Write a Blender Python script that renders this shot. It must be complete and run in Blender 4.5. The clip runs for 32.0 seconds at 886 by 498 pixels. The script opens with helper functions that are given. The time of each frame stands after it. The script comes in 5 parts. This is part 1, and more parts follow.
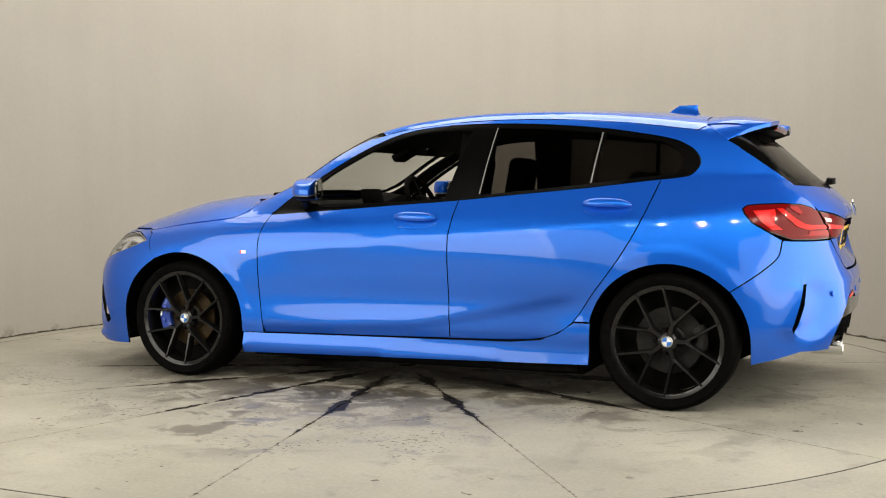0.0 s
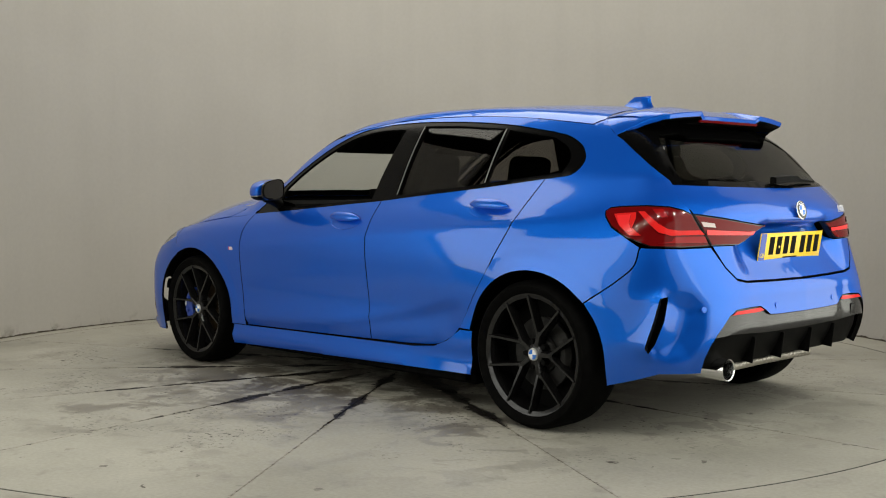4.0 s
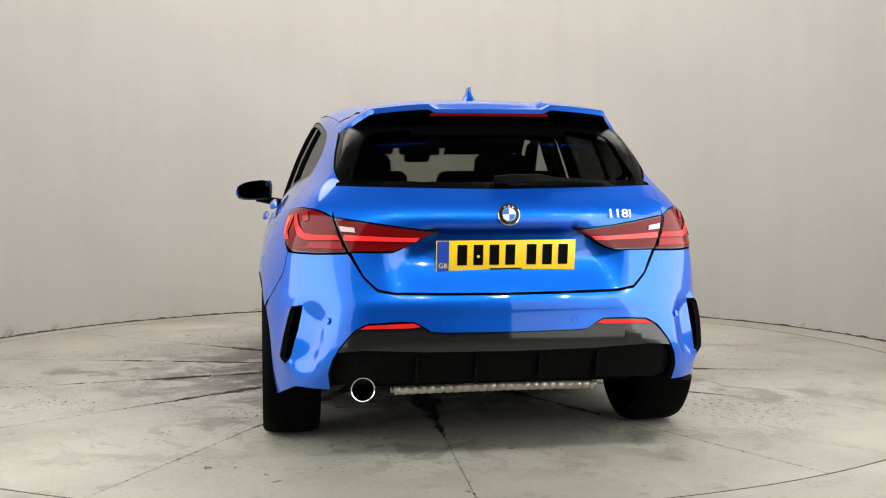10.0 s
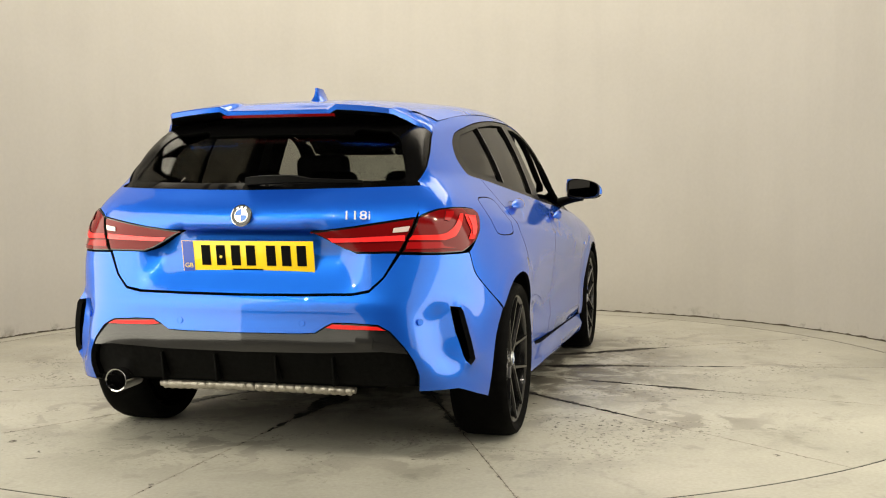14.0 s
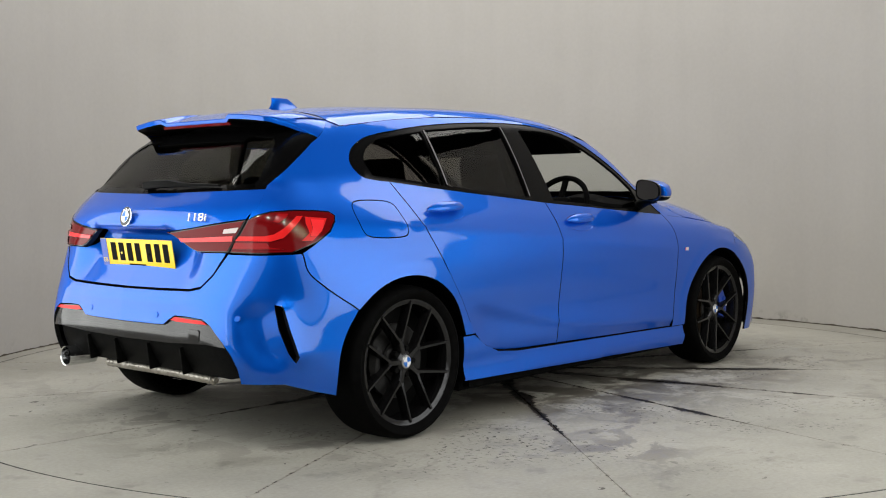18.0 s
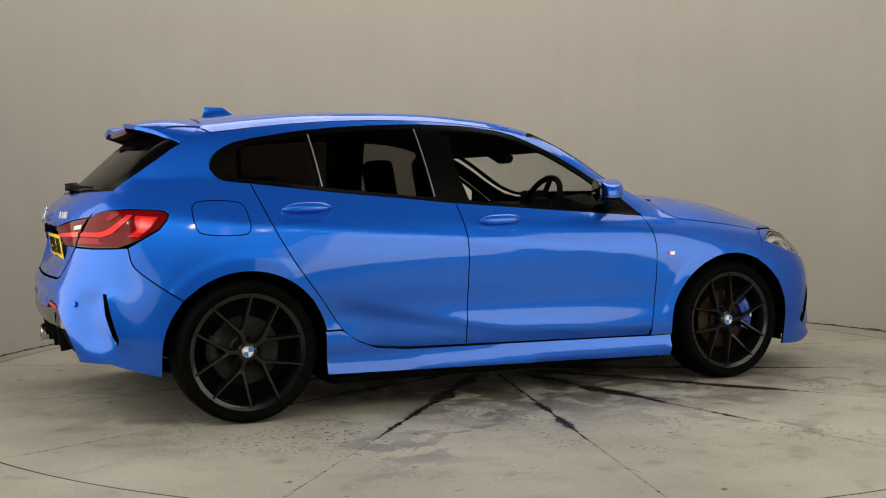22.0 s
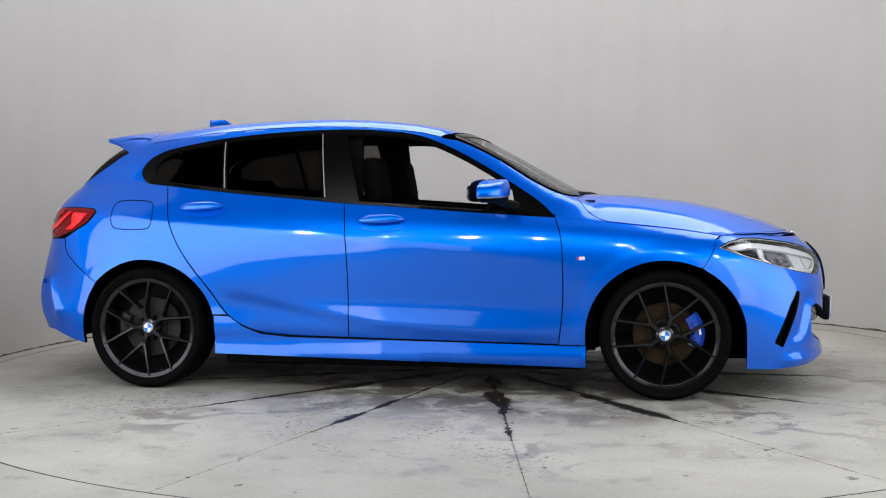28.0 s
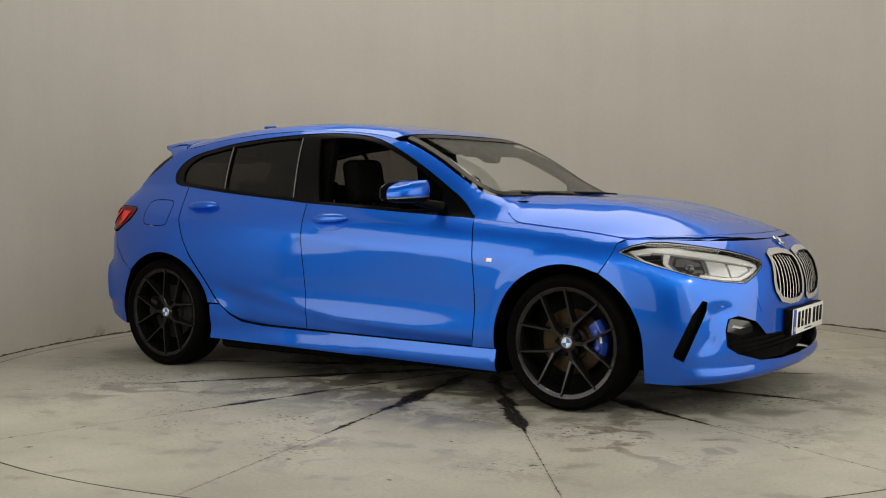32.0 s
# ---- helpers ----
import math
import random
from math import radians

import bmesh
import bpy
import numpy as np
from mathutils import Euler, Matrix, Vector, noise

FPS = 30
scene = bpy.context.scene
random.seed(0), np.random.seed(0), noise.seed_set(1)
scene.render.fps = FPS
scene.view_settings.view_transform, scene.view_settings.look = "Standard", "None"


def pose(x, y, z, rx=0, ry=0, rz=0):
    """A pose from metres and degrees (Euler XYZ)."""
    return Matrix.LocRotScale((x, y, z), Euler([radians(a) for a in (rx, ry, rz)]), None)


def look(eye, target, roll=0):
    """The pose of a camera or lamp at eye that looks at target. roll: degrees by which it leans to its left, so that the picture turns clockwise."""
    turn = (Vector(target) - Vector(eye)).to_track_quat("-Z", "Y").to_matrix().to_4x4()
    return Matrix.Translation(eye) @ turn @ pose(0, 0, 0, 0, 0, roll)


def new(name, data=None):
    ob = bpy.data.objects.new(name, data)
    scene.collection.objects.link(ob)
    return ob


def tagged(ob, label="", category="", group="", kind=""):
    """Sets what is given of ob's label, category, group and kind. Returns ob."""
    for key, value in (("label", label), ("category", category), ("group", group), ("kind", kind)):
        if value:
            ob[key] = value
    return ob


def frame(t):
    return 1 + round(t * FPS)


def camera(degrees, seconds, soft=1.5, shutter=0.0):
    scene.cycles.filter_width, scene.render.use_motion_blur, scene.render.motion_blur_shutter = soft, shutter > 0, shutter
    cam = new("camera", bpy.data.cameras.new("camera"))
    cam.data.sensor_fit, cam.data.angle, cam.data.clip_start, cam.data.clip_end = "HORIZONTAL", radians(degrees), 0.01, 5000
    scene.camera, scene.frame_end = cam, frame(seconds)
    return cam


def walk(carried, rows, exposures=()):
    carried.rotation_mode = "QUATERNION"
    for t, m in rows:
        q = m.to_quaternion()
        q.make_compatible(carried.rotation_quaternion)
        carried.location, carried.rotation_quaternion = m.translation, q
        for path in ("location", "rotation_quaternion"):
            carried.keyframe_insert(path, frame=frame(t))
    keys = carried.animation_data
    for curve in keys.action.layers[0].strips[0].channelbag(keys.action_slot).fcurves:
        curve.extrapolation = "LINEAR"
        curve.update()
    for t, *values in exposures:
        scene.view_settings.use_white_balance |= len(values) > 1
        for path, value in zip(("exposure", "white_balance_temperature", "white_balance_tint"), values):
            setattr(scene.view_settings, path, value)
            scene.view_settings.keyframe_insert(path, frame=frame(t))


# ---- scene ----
# camera: stands on a tripod, pans twice
cam = camera(43.82, 32.0, soft=1.1)
EYE = (0.0, -6.414, 1.009)


def aim(yaw, pitch, roll):
    return pose(*EYE, 90 + pitch, 0, yaw) @ pose(0, 0, 0, 0, 0, roll)


PAN = [(0.0, -1.906, -2.965, -0.23), (7.0, -1.906, -2.965, -0.23), (13.9, -1.906, -2.965, -0.23), (14.1, -1.88, -2.955, -0.22),
       (14.5, -1.05, -2.832, -0.12), (15.3, 0.72, -2.84, -0.24), (15.6, 1.06, -2.848, -0.28), (15.9, 1.10, -2.848, -0.28),
       (17.0, 1.10, -2.848, -0.28), (17.1, 1.15, -2.84, -0.28), (17.2, 1.32, -2.835, -0.30), (17.4, 2.20, -2.839, -0.35), (17.5, 2.332, -2.839, -0.354),
       (17.7, 2.332, -2.839, -0.354), (24.0, 2.332, -2.839, -0.354), (32.0, 2.332, -2.839, -0.354)]
EXPOSURES = [(0.0, 0.1, 7320, 11), (2.0, -0.4, 8000, 8), (3.5, -0.42, 7200, 8), (5.0, -0.42, 6450, 7), (7.5, -0.22, 6180, 13), (8.0, -0.27, 6190, 12), (9.0, 0.06, 6214, 12), (10.0, 0.28, 6640, 13), (11.5, 0.3, 7980, 11), (13.0, 0.46, 7700, 11),
             (14.5, 0.25, 7600, 8), (17.0, -0.2, 6520, 11), (19.0, -0.13, 6400, 12), (21.0, -0.44, 6780, 12), (23.0, -0.49, 7480, 10), (25.0, -0.04, 7020, 10), (28.0, 0.07, 5965, 16), (29.0, -0.03, 6480, 12), (30.0, -0.22, 6530, 8), (32.0, -0.48, 7085, 10)]
walk(cam, [(t, aim(y, p, r)) for t, y, p, r in PAN], EXPOSURES)

# the turntable turns clockwise; the car stands on it, off its axis
TURN = [(0, 155.1), (2.5, 140.63), (4.5, 129.06), (7, 114.48), (9, 102.91), (11, 91.29), (12, 85.53), (14, 74.03), (16.5, 59.53), (17.5, 53.73), (19, 44.8),
        (21, 33.13), (23, 21.65), (25.5, 7.21), (27.5, -4.54), (29, -13.48), (30.5, -22.3), (32, -31.07)]
CAR_AT = (-0.3465, -0.0726)


def turned(t):
    return float(np.interp(t, [a for a, _ in TURN], [b for _, b in TURN]))


# world and lamps of the hall
world = bpy.data.worlds.new("hall_air")
world.use_nodes = True
world.node_tree.nodes["Background"].inputs[0].default_value = (0.9, 0.93, 1.0, 1)
world.node_tree.nodes["Background"].inputs[1].default_value = 0.02
scene.world = world


def area_lamp(name, eye, target, sx, sy, watts, tint=(0.98, 0.96, 0.9)):
    d = bpy.data.lights.new(name, "AREA")
    d.shape, d.size, d.size_y, d.energy, d.color = "RECTANGLE", sx, sy, watts, tint
    ob = new(name, d)
    ob.matrix_world = look(eye, target)
    return ob


# an added soft fill lamp, unseen, over the back of the studio; small lamps over the camera's opening, a light panel
# beside each end of the wall
area_lamp("added_back_fill", (0.05, 1.5, 5.1), (0.05, 1.25, 0), 8.0, 3.6, 345)
for k in range(8):
    x = -2.45 + 0.7 * k
    area_lamp("small_lamp", (x, -4.1 + 0.12 * (k % 2), 2.95), (0.35 * x, 0, 0.7), 0.03, 0.03, 6.0).data.spread = radians(120)
for x in (-2.3, 2.3):
    area_lamp("light_panel", (x, -2.35, 1.2), (0, -1.0, 1.0), 2.9, 1.95, 42, (0.95, 0.97, 0.92)).data.spread = radians(160)
    # added dim lamp past the panel's end, softens its reflected edge
    area_lamp("light_panel", (0.67 * x, -4.16, 1.2), (0, -1.0, 1.0), 0.98, 1.95, 5.5, (0.95, 0.97, 0.92)).data.spread = radians(160)


# ---- materials ----
def mat(name, base=(0.5, 0.5, 0.5), rough=0.5, metal=0.0, coat=0.0, spec=0.5, emit=None, trans=0.0, ior=1.45, strength=1.0):
    m = bpy.data.materials.new(name)
    m.use_nodes = True
    b = m.node_tree.nodes["Principled BSDF"]
    for key, v in (("Base Color", (*base, 1)), ("Roughness", rough), ("Metallic", metal), ("Coat Weight", coat), ("Coat Roughness", 0.03),
                   ("Specular IOR Level", spec), ("Transmission Weight", trans), ("IOR", ior)):
        b.inputs[key].default_value = v
    if emit:
        b.inputs["Emission Color"].default_value, b.inputs["Emission Strength"].default_value = (*emit, 1), strength
    return m


def nodes_of(m):
    return m.node_tree.nodes, m.node_tree.links, m.node_tree.nodes["Principled BSDF"]


def noisy(m, scale, dark, light, detail=6, bump=0.0, rough=None, scale2=None):
    """Mottles a material between two colours at two sizes, with fine relief."""
    n, l, b = nodes_of(m)
    co = n.new("ShaderNodeTexCoord")
    a, c = n.new("ShaderNodeTexNoise"), n.new("ShaderNodeTexNoise")
    a.inputs["Scale"].default_value, a.inputs["Detail"].default_value = scale, detail
    c.inputs["Scale"].default_value, c.inputs["Detail"].default_value = scale2 or scale * 9, 8
    mix = n.new("ShaderNodeMath")
    mix.operation = "MULTIPLY_ADD"
    mix.inputs[1].default_value = 0.35
    l.new(co.outputs["Object"], a.inputs["Vector"]), l.new(co.outputs["Object"], c.inputs["Vector"])
    l.new(c.outputs["Fac"], mix.inputs[0])
    sub = n.new("ShaderNodeMath")
    sub.operation = "MULTIPLY"
    sub.inputs[1].default_value = 0.65
    l.new(a.outputs["Fac"], sub.inputs[0]), l.new(sub.outputs[0], mix.inputs[2])
    r = n.new("ShaderNodeValToRGB")
    r.color_ramp.elements[0].position, r.color_ramp.elements[0].color = 0.35, (*dark, 1)
    r.color_ramp.elements[1].position, r.color_ramp.elements[1].color = 0.65, (*light, 1)
    l.new(mix.outputs[0], r.inputs[0]), l.new(r.outputs[0], b.inputs["Base Color"])
    if rough:
        q = n.new("ShaderNodeMapRange")
        q.inputs["To Min"].default_value, q.inputs["To Max"].default_value = rough
        l.new(a.outputs["Fac"], q.inputs["Value"]), l.new(q.outputs[0], b.inputs["Roughness"])
    if bump:
        k = n.new("ShaderNodeBump")
        k.inputs["Strength"].default_value, k.inputs["Distance"].default_value = bump, 0.01
        l.new(c.outputs["Fac"], k.inputs["Height"]), l.new(k.outputs[0], b.inputs["Normal"])
    return m


def paint_material():
    """Metallic blue under clear lacquer: a deep pigment, azure flake in it, mild orange peel in the coat."""
    m = mat("blue_metallic_paint", (0.0010, 0.044, 0.41), 0.5, 0.0, 1.0, spec=0.0)
    n, l, b = nodes_of(m)
    b.inputs["Coat Roughness"].default_value = 0.05
    k = n.new("ShaderNodeBsdfPrincipled")
    for key, v in (("Base Color", (0.006, 0.192, 0.82, 1)), ("Metallic", 1.0), ("Coat Weight", 1.0), ("Coat Roughness", 0.05)):
        k.inputs[key].default_value = v
    co, v, ns = n.new("ShaderNodeTexCoord"), n.new("ShaderNodeTexVoronoi"), n.new("ShaderNodeTexNoise")
    v.inputs["Scale"].default_value = 900
    ns.inputs["Scale"].default_value = 160
    l.new(co.outputs["Object"], v.inputs["Vector"]), l.new(co.outputs["Object"], ns.inputs["Vector"])
    r = n.new("ShaderNodeMapRange")
    r.inputs["To Min"].default_value, r.inputs["To Max"].default_value = 0.36, 0.50
    l.new(v.outputs["Color"], r.inputs["Value"]), l.new(r.outputs[0], k.inputs["Roughness"])
    bp = n.new("ShaderNodeBump")
    bp.inputs["Strength"].default_value, bp.inputs["Distance"].default_value = 0.03, 0.001
    l.new(ns.outputs["Fac"], bp.inputs["Height"])
    l.new(bp.outputs[0], b.inputs["Coat Normal"]), l.new(bp.outputs[0], k.inputs["Coat Normal"])
    mix = n.new("ShaderNodeMixShader")
    mix.inputs[0].default_value = 0.53
    l.new(b.outputs[0], mix.inputs[1]), l.new(k.outputs[0], mix.inputs[2])
    l.new(mix.outputs[0], n["Material Output"].inputs[0])
    return m


PAINT = paint_material()
BLACK = mat("gloss_black_trim", (0.006, 0.006, 0.007), 0.12, 0, 0.5)
SATIN = noisy(mat("satin_black_plastic", (0.006, 0.006, 0.006), 0.5, ior=1.14), 60, (0.0012, 0.0012, 0.0012), (0.005, 0.005, 0.005), bump=0.05)
TRIM = noisy(mat("dark_cabin_trim", (0.006, 0.006, 0.006), 0.75, ior=1.1), 40, (0.001, 0.001, 0.001), (0.004, 0.004, 0.004), bump=0.1)
GREY = mat("channel_glint_grey", (0.2, 0.2, 0.205), 0.38, 0.3, 0.2)
RUBBER = noisy(mat("tyre_rubber", (0.006, 0.006, 0.006), 0.7, ior=1.12), 30, (0.0006, 0.0006, 0.0006), (0.0025, 0.0025, 0.0025), bump=0.15)
ALLOY = noisy(mat("gunmetal_alloy", (0.1, 0.1, 0.105), 0.33, 0.85), 30, (0.026, 0.026, 0.027), (0.048, 0.048, 0.05), rough=(0.12, 0.22))
CHROME = mat("chrome", (0.75, 0.75, 0.76), 0.12, 1.0)
SILVER = mat("satin_silver", (0.55, 0.55, 0.56), 0.3, 0.9)
DISC = noisy(mat("brake_disc_steel", (0.3, 0.2, 0.11), 0.45, 0.8), 18, (0.015, 0.009, 0.004), (0.05, 0.032, 0.015), rough=(0.35, 0.6))
DARK_METAL = noisy(mat("dark_cast_metal", (0.05, 0.05, 0.05), 0.6, 0.4), 40, (0.006, 0.006, 0.006), (0.02, 0.019, 0.018))
CALIPER = mat("blue_caliper_paint", (0.008, 0.045, 0.32), 0.3, 0, 0.6)
WHITE = mat("white_enamel", (0.8, 0.8, 0.8), 0.3)
YELLOW = mat("reflective_yellow_plate", (0.95, 0.62, 0.015), 0.35, 0, 0.4)
PLATE_W = mat("reflective_white_plate", (0.78, 0.78, 0.78), 0.35, 0, 0.4)
PLATE_B = mat("plate_blue_band", (0.01, 0.06, 0.4), 0.35, 0, 0.4)
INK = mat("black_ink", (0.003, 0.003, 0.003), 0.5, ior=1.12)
LAMP_RED = mat("red_lamp_lens", (0.7, 0.018, 0.018), 0.15, 0, 0.2, spec=0.2)
LAMP_DARK = mat("smoked_red_lens", (0.13, 0.003, 0.004), 0.1, 0, 0.1, spec=0.25)
LAMP_PINK = mat("bright_red_light_bar", (0.9, 0.03, 0.035), 0.18, 0, 0.5)
LAMP_CLEAR = mat("frosted_lamp_insert", (0.55, 0.45, 0.44), 0.2, 0, 1.0)
FABRIC = noisy(mat("black_seat_fabric", (0.008, 0.008, 0.008), 0.9, ior=1.1), 90, (0.002, 0.002, 0.002), (0.007, 0.007, 0.0075), bump=0.2)
STEEL = noisy(mat("exhaust_steel", (0.5, 0.47, 0.42), 0.35, 0.8), 25, (0.35, 0.32, 0.27), (0.6, 0.57, 0.52), rough=(0.3, 0.5))


def glass_material(name, tint, rough=0.0, gloss=0.03):
    """Thin car glass: mirror gloss by Fresnel over a tinted clear pane."""
    m = bpy.data.materials.new(name)
    m.use_nodes = True
    n, l = m.node_tree.nodes, m.node_tree.links
    n.remove(n["Principled BSDF"])
    t, g, mix, f = n.new("ShaderNodeBsdfTransparent"), n.new("ShaderNodeBsdfGlossy"), n.new("ShaderNodeMixShader"), n.new("ShaderNodeLayerWeight")
    t.inputs[0].default_value = (*tint, 1)
    g.inputs["Roughness"].default_value = rough
    f.inputs["Blend"].default_value = 0.5
    p, q = n.new("ShaderNodeMath"), n.new("ShaderNodeMath")
    p.operation, q.operation = "POWER", "MULTIPLY_ADD"
    p.inputs[1].default_value, q.inputs[1].default_value, q.inputs[2].default_value = 5.0, 0.6, gloss
    l.new(f.outputs["Facing"], p.inputs[0]), l.new(p.outputs[0], q.inputs[0])
    l.new(q.outputs[0], mix.inputs[0]), l.new(t.outputs[0], mix.inputs[1]), l.new(g.outputs[0], mix.inputs[2])
    l.new(mix.outputs[0], n["Material Output"].inputs[0])
    return m


GLASS = glass_material("clear_car_glass", (0.90, 0.915, 0.90))
TINT = glass_material("privacy_glass", (0.36, 0.35, 0.335), gloss=0.045)
REAR_GLASS = glass_material("tinted_rear_glass", (0.52, 0.525, 0.50))
LENS = glass_material("clear_lamp_lens", (0.97, 0.975, 0.98))


# ---- mesh helpers ----
def mesh_ob(name, verts, faces, material=None, parent=None, smooth=True, label="", mats=None, index=None, normals=None):
    me = bpy.data.meshes.new(name)
    me.from_pydata([tuple(v) for v in verts], [], faces)
    for k in (mats or ([material] if material else [])):
        me.materials.append(k)
    if index is not None:
        me.polygons.foreach_set("material_index", index)
    if smooth:
        me.polygons.foreach_set("use_smooth", [True] * len(me.polygons))
    me.update()
    if normals is not None:
        me.normals_split_custom_set_from_vertices([tuple(v) for v in normals])
    ob = new(name, me)
    if parent:
        ob.parent = parent
    if label:
        ob["label"] = label
    return ob


def part(name, bm, material, parent, label="", smooth=True, at=None):
    me = bpy.data.meshes.new(name)
    bm.to_mesh(me)
    bm.free()
    me.materials.append(material)
    if smooth:
        me.polygons.foreach_set("use_smooth", [True] * len(me.polygons))
        me.set_sharp_from_angle(angle=radians(35))
    ob = new(name, me)
    if parent:
        ob.parent = parent
    if at is not None:
        ob.matrix_basis = at
    if label:
        ob["label"] = label
    return ob


def box(sx, sy, sz, m=None, bevel=0.0, segs=2):
    bm = bmesh.new()
    bmesh.ops.create_cube(bm, size=1, matrix=(m or Matrix()) @ Matrix.Diagonal((sx, sy, sz, 1)))
    if bevel:
        bmesh.ops.bevel(bm, geom=bm.edges[:], offset=bevel, segments=segs, affect="EDGES", profile=0.5)
    return bm


def merged(*bms):
    out = bms[0]
    for b in bms[1:]:
        me = bpy.data.meshes.new("tmp")
        b.to_mesh(me)
        b.free()
        out.from_mesh(me)
        bpy.data.meshes.remove(me)
    return out


def lathe(profile, n=48, axis="Y"):
    """Turns a profile of (radius, along) about an axis."""
    bm = bmesh.new()
    rings = []
    for r, a in profile:
        ring = []
        for i in range(n):
            c, s = math.cos(2 * math.pi * i / n), math.sin(2 * math.pi * i / n)
            ring.append(bm.verts.new((r * c, a, r * s) if axis == "Y" else (r * c, r * s, a)))
        rings.append(ring)
    for p, q in zip(rings, rings[1:]):
        for i in range(n):
            bm.faces.new((p[i], p[(i + 1) % n], q[(i + 1) % n], q[i]))
    bmesh.ops.recalc_face_normals(bm, faces=bm.faces[:])
    return bm


def tube_along(points, radius, n=10, caps=True):
    bm = bmesh.new()
    pts = [Vector(p) for p in points]
    rings = []
    for i, p in enumerate(pts):
        d = (pts[min(i + 1, len(pts) - 1)] - pts[max(i - 1, 0)]).normalized()
        u = d.orthogonal().normalized() if abs(d.z) > 0.9 else d.cross(Vector((0, 0, 1))).normalized()
        w = d.cross(u)
        r = radius[i] if isinstance(radius, (list, tuple)) else radius
        rings.append([bm.verts.new(p + r * (math.cos(2 * math.pi * k / n) * u + math.sin(2 * math.pi * k / n) * w)) for k in range(n)])
    for a, b in zip(rings, rings[1:]):
        for k in range(n):
            bm.faces.new((a[k], a[(k + 1) % n], b[(k + 1) % n], b[k]))
    if caps:
        bm.faces.new(rings[0][::-1]), bm.faces.new(rings[-1])
    bmesh.ops.recalc_face_normals(bm, faces=bm.faces[:])
    return bm


def spline(rows, per):
    """Centripetal Catmull-Rom through the rows of an array (n, ...), per steps to an interval."""
    P = np.asarray(rows, float)
    P = np.concatenate([2 * P[:1] - P[1:2], P, 2 * P[-1:] - P[-2:-1]])
    out = []
    for i in range(1, len(P) - 2):
        p0, p1, p2, p3 = P[i - 1:i + 3]
        ax = -1
        d = [np.maximum(np.sqrt(np.linalg.norm(b - a, axis=ax, keepdims=True)), 1e-4) for a, b in ((p0, p1), (p1, p2), (p2, p3))]
        m1 = (p1 - p0) / d[0] - (p2 - p0) / (d[0] + d[1]) + (p2 - p1) / d[1]
        m2 = (p2 - p1) / d[1] - (p3 - p1) / (d[1] + d[2]) + (p3 - p2) / d[2]
        m1, m2 = m1 * d[1], m2 * d[1]
        for k in range(per):
            t = k / per
            out.append((2 * t**3 - 3 * t**2 + 1) * p1 + (t**3 - 2 * t**2 + t) * m1 + (-2 * t**3 + 3 * t**2) * p2 + (t**3 - t**2) * m2)
    out.append(P[-2])
    return np.array(out)


# ---- the hall ----
def concrete_material():
    """Pale trowelled concrete with tyre dust, damp patches and small chips."""
    m = mat("pale_worn_concrete", (0.5, 0.47, 0.42), 0.6, spec=0.28)
    n, l, b = nodes_of(m)
    co = n.new("ShaderNodeTexCoord")

    def tex(scale, detail=8, rough=0.55):
        t = n.new("ShaderNodeTexNoise")
        t.inputs["Scale"].default_value, t.inputs["Detail"].default_value, t.inputs["Roughness"].default_value = scale, detail, rough
        l.new(co.outputs["Object"], t.inputs["Vector"])
        return t

    def ramp(src, stops):
        r = n.new("ShaderNodeValToRGB")
        while len(r.color_ramp.elements) < len(stops):
            r.color_ramp.elements.new(0.5)
        for e, (p, c) in zip(r.color_ramp.elements, stops):
            e.position, e.color = p, (*c, 1)
        l.new(src, r.inputs[0])
        return r

    def times(a, c):
        x = n.new("ShaderNodeMix")
        x.data_type, x.blend_type = "RGBA", "MULTIPLY"
        x.inputs[0].default_value = 1
        l.new(a, x.inputs[6]), l.new(c, x.inputs[7])
        return x.outputs[2]

    big, mid, fine, chips = tex(1.1, 5), tex(5, 8, 0.6), tex(60, 6), tex(22, 3, 0.4)
    base = ramp(big.outputs["Fac"], [(0.3, (0.32, 0.31, 0.27)), (0.55, (0.405, 0.392, 0.343)), (0.75, (0.475, 0.46, 0.403))])
    blot = ramp(mid.outputs["Fac"], [(0.28, (0.62, 0.61, 0.6)), (0.42, (0.95, 0.95, 0.95)), (0.7, (1, 1, 1))])
    grain = ramp(fine.outputs["Fac"], [(0.3, (0.86, 0.86, 0.86)), (0.7, (1, 1, 1))])
    pits = ramp(chips.outputs["Fac"], [(0.2, (0.25, 0.22, 0.2)), (0.245, (1, 1, 1))])
    col = times(times(times(base.outputs[0], blot.outputs[0]), grain.outputs[0]), pits.outputs[0])
    l.new(col, b.inputs["Base Color"])
    q = n.new("ShaderNodeMapRange")
    q.inputs["From Min"].default_value, q.inputs["From Max"].default_value = 0.3, 0.6
    q.inputs["To Min"].default_value, q.inputs["To Max"].default_value = 0.46, 0.75
    l.new(mid.outputs["Fac"], q.inputs["Value"]), l.new(q.outputs[0], b.inputs["Roughness"])
    k = n.new("ShaderNodeBump")
    k.inputs["Strength"].default_value, k.inputs["Distance"].default_value = 0.12, 0.004
    l.new(fine.outputs["Fac"], k.inputs["Height"]), l.new(k.outputs[0], b.inputs["Normal"])
    return m


